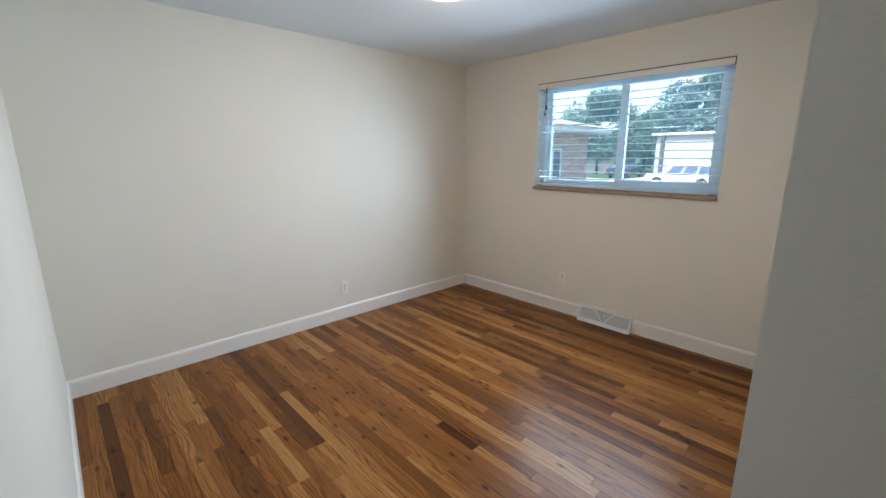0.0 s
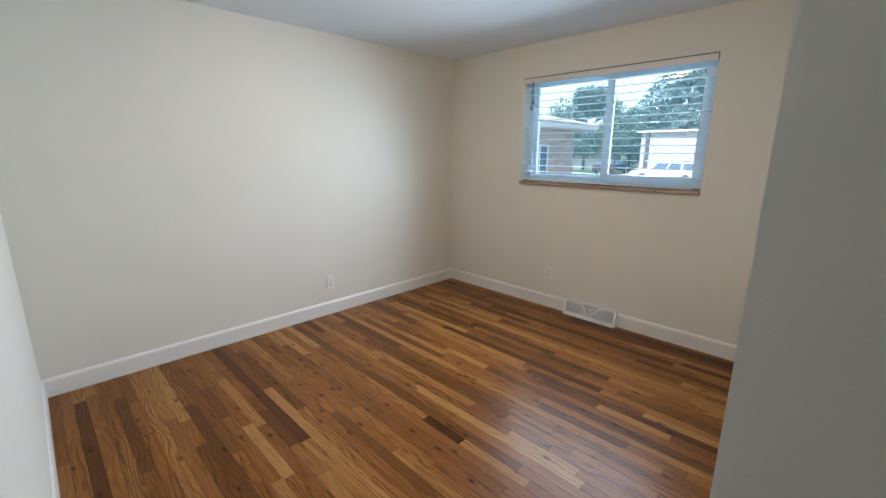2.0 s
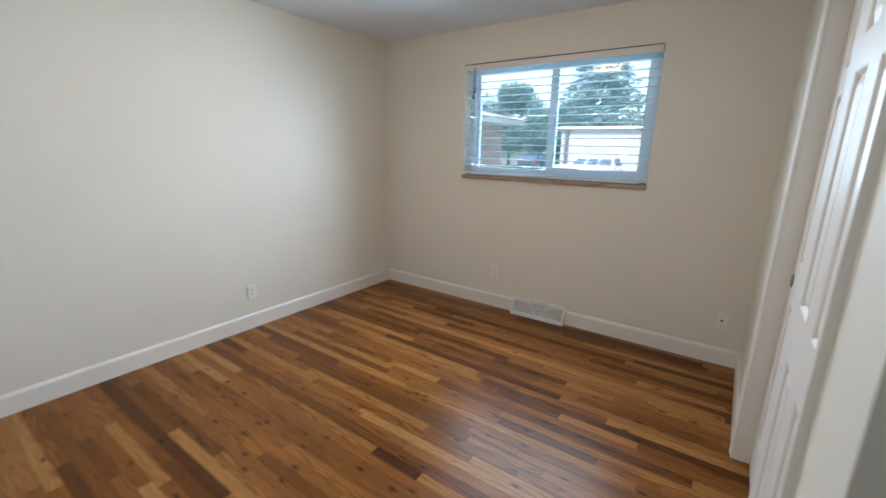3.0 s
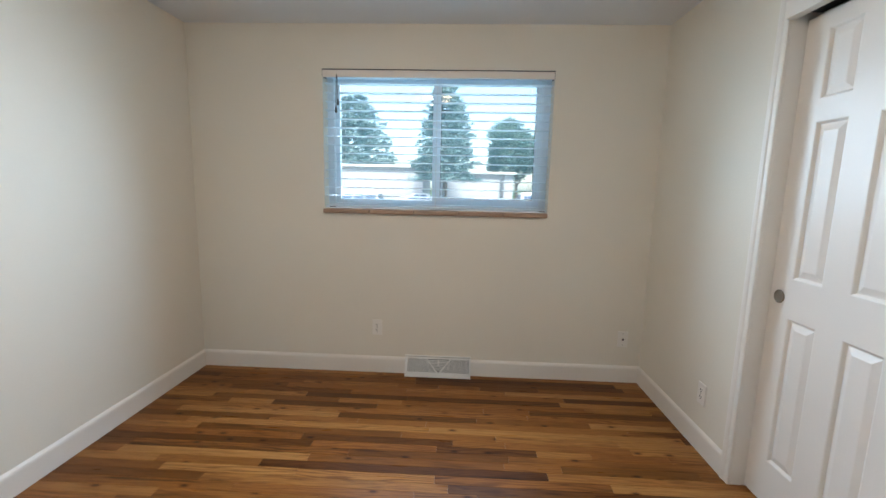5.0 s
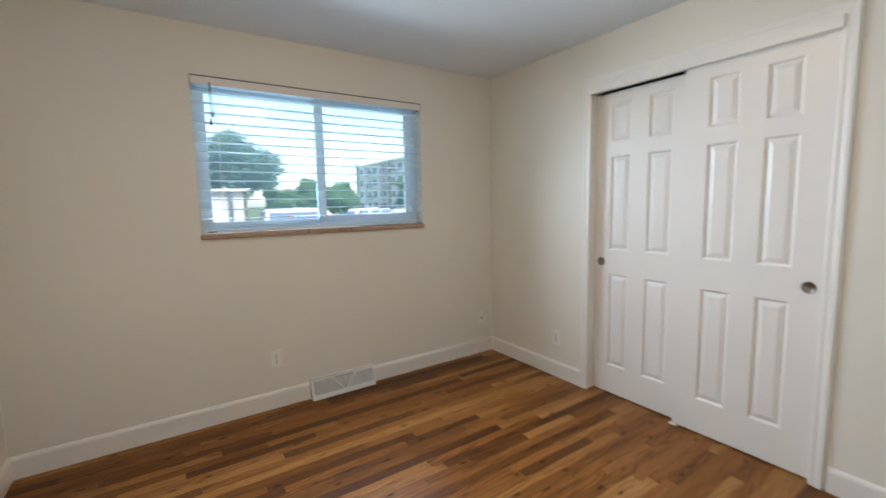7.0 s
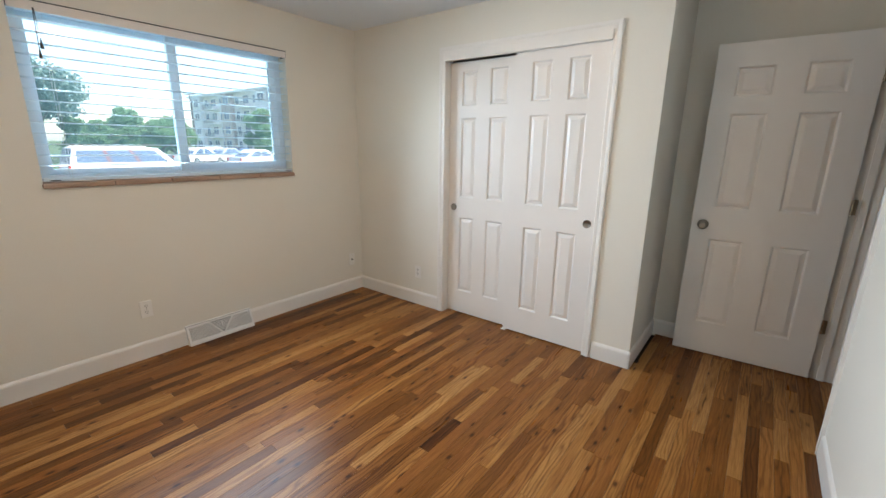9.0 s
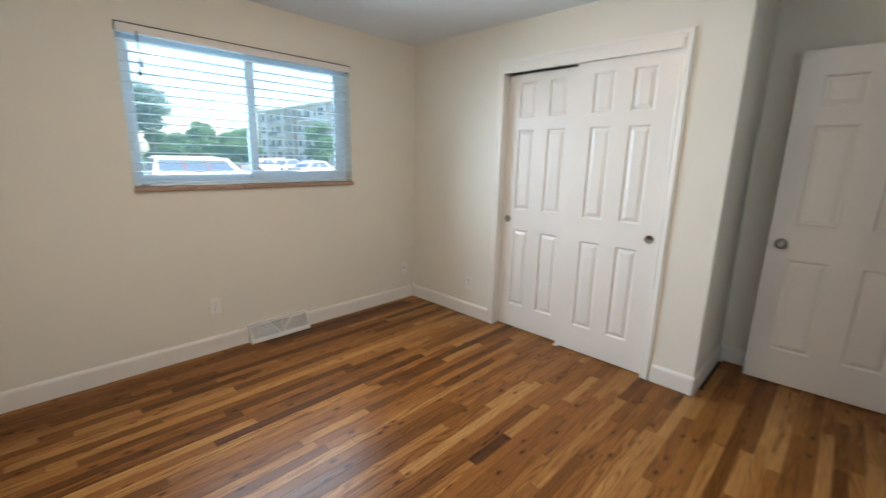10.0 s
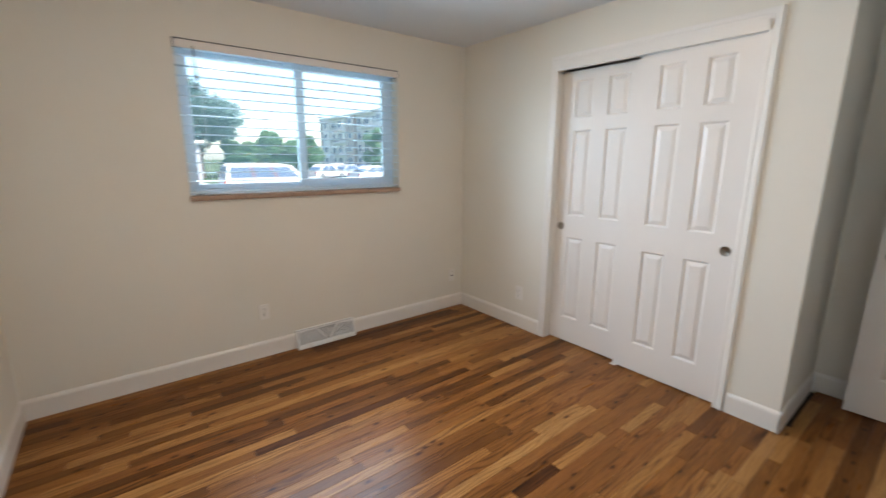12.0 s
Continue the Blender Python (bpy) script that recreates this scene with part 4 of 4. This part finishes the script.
def tree(m, label, h, base, radius, kind, seed, material, taper=0.8):
    rng = random.Random(seed)
    t = thing("tree", m, label, "tree")
    tr = bmesh.new()
    cyl(tr, (0, 0, 0), (0, 0, h * (0.92 if kind == "spruce" else 0.6)), 0.035 * h * 0.6, 0.03, 10)
    limbs = []
    for i in range(26 if kind == "spruce" else 16):
        f = rng.uniform(0.05, 0.95)
        a = rng.uniform(0, 2 * math.pi)
        z = base + (h - base) * f * (0.95 if kind == "spruce" else 0.5)
        reach = radius * ((1 - f) * 0.9 + 0.08 if kind == "spruce" else rng.uniform(0.5, 0.9))
        rise = -0.1 * reach if kind == "spruce" else rng.uniform(0.3, 1.0) * reach
        z0 = min(z, h * (0.9 if kind == "spruce" else 0.58))
        limbs.append(((0, 0, z0), (math.cos(a) * reach, math.sin(a) * reach, z0 + rise)))
    for p, q in limbs:
        cyl(tr, p, q, 0.07, 0.015, 5)
    part("trunk", tr, M_BARK, t, "rough brown trunk and limbs")
    verts, faces = [], []
    if kind == "spruce":
        tiers = int((h - base) / 0.34)
        for i in range(tiers):
            f = i / tiers
            rr = radius * (1 - f) ** taper * rng.uniform(0.82, 1.1) + 0.12
            z = base + (h - base) * f
            for j in range(max(6, int(20 * (1 - f) + 6))):
                a = rng.uniform(0, 2 * math.pi)
                tip = rr * rng.uniform(0.75, 1.08)
                for s in (0.35, 0.62, 0.85, 1.0):
                    c = Vector((math.cos(a) * tip * s, math.sin(a) * tip * s, z - 0.16 * tip * s + rng.uniform(-0.1, 0.1)))
                    clump(verts, faces, rng, c, 0.20 + 0.03 * radius, 0.5, 14)
    else:
        balls = []
        for i in range(15 if kind == "round" else 11):
            a, q = rng.uniform(0, 2 * math.pi), rng.random() ** 0.6
            zc = base + (h - base) * rng.uniform(0.18, 0.85)
            w = radius * (1 - abs((zc - base) / (h - base) - 0.4) * 0.9) * q * 0.75
            balls.append((Vector((math.cos(a) * w, math.sin(a) * w, zc)), radius * rng.uniform(0.26, 0.42) * (1.15 - 0.5 * (zc - base) / (h - base))))
        for c, r in balls:
            for _ in range(int(200 * (1 if kind == "round" else 0.75))):
                d = Vector((rng.gauss(0, 1), rng.gauss(0, 1), rng.gauss(0, 0.75))).normalized() * r * rng.uniform(0.55, 1.08)
                clump(verts, faces, rng, c + d, 0.17 + radius * 0.03, 0.8, 8)
    me = bpy.data.meshes.new("crown")
    me.from_pydata(verts, [], faces)
    me.materials.append(material)
    cr = new("crown", me)
    cr.parent = t
    tagged(cr, kind="stuff")
    return t


tree(pose(36.5, 3.0, GZ), "tall blue-green spruce before the white garage", 10.9, 3.1, 2.75, "spruce", 1, M_SPRUCE, 0.5)
tree(pose(54.0, 15.4, GZ), "large dark spruce behind the long garage", 13.4, 1.6, 6.5, "spruce", 2, M_SPRUCE, 0.40)
tree(pose(52.0, -5.0, GZ), "spreading dark green pine beside the garage", 10.4, 0.9, 5.8, "round", 3, M_PINE, 0.40)
tree(pose(46.0, 23.3, GZ), "round dark green tree behind the brick house", 9.2, 1.4, 4.7, "round", 4, M_PINE)
tree(pose(48.0, 18.9, GZ), "round dark green tree behind the driveway", 8.2, 1.4, 3.3, "round", 5, M_PINE)
for i, (x, y, h, r) in enumerate(((50, -9.6, 4.2, 1.7), (51, -11.8, 5.0, 1.9), (50, -14.1, 4.3, 1.7), (52, -16.4, 5.1, 2.0), (54, -8.4, 4.6, 1.7), (56, -13.2, 6.0, 2.2), (55, -18.2, 4.8, 1.6), (30, 20.8, 3.0, 1.2))):
    tree(pose(x, y, GZ), "leafy green tree at the edge of the car park" if i < 7 else "low green shrub by the brick house", h, 0.5, r, "round", 20 + i, M_LEAF)
tree(pose(40.0, -19.6, GZ), "slim green tree before the apartments", 5.6, 0.9, 1.9, "round", 40, M_LEAF)
tree(pose(80.0, 22.0, GZ), "far green tree beyond the garages", 8.0, 1.0, 3.0, "round", 41, M_LEAF)
pole = thing("utility_pole", pose(62.0, -22.5, GZ), "tall thin utility pole in the car park", "pole")
part("post", cyl(bmesh.new(), (0, 0, 0), (0, 0, 8.5), 0.12, 0.08, 10), M_STEEL, pole)
part("crossarm", boxm(-0.06, 0.06, -0.7, 0.7, 8.0, 8.12), M_STEEL, pole)

# ---- floor boards, laid along the window wall ----
BW = 0.0572
plank_cache = {}


def plank_mesh(length):
    key = round(length, 3)
    if key not in plank_cache:
        bm = bmesh.new()
        c, w, h = 0.0007, BW - 0.0005, 0.0185
        lo = [bm.verts.new((x, y, -h)) for x, y in ((0, 0), (w, 0), (w, key - 0.0006), (0, key - 0.0006))]
        mid = [bm.verts.new((x, y, -c)) for x, y in ((0, 0), (w, 0), (w, key - 0.0006), (0, key - 0.0006))]
        top = [bm.verts.new((x, y, 0)) for x, y in ((c, c), (w - c, c), (w - c, key - 0.0006 - c), (c, key - 0.0006 - c))]
        for a, b in ((lo, mid), (mid, top)):
            for i in range(4):
                bm.faces.new([a[i], a[(i + 1) % 4], b[(i + 1) % 4], b[i]])
        bm.faces.new(top)
        plank_cache[key] = mesh_from(bm, "plank", M_WOOD)
    return plank_cache[key]


rng = random.Random(11)
SIZES = (0.28, 0.40, 0.52, 0.66, 0.82, 0.98, 1.15, 1.40)


def lay(x, ya, yb):
    y, step = ya, rng.uniform(0.15, 1.0)
    while y < yb - 0.001:
        end = yb if yb - (y + step) < 0.15 else y + step
        p = new("plank", plank_mesh(end - y))
        p.parent, p.matrix_basis = floor, pose(x, y, 0)
        y = end
        step = rng.choice(SIZES)


rows = int((X1 - X0) / BW) + 1
for r in range(rows):
    x = X1 - 0.001 - (r + 1) * BW
    if x + BW <= X0 - 0.05:
        break
    lay(x, (YA + 0.001) if x + BW < XB + 0.02 else 0.06, Y1 - 0.001)
# the hallway's boards, joined
bm = bmesh.new()
x = X1 - 0.001 - rows * BW - 0.0005
while x > -1.28:
    x -= BW
    y = -1.4 - rng.uniform(0, 0.6)
    while y < 1.9:
        s = rng.choice(SIZES)
        box(bm, max(x, -1.28), x + BW - 0.0008, max(-1.4, y), min(1.9, y + s) - 0.0008, -0.019, 0)
        y += s
hall = part("hall_planks", bm, M_WOOD, floor)
tagged(hall, kind="stuff")
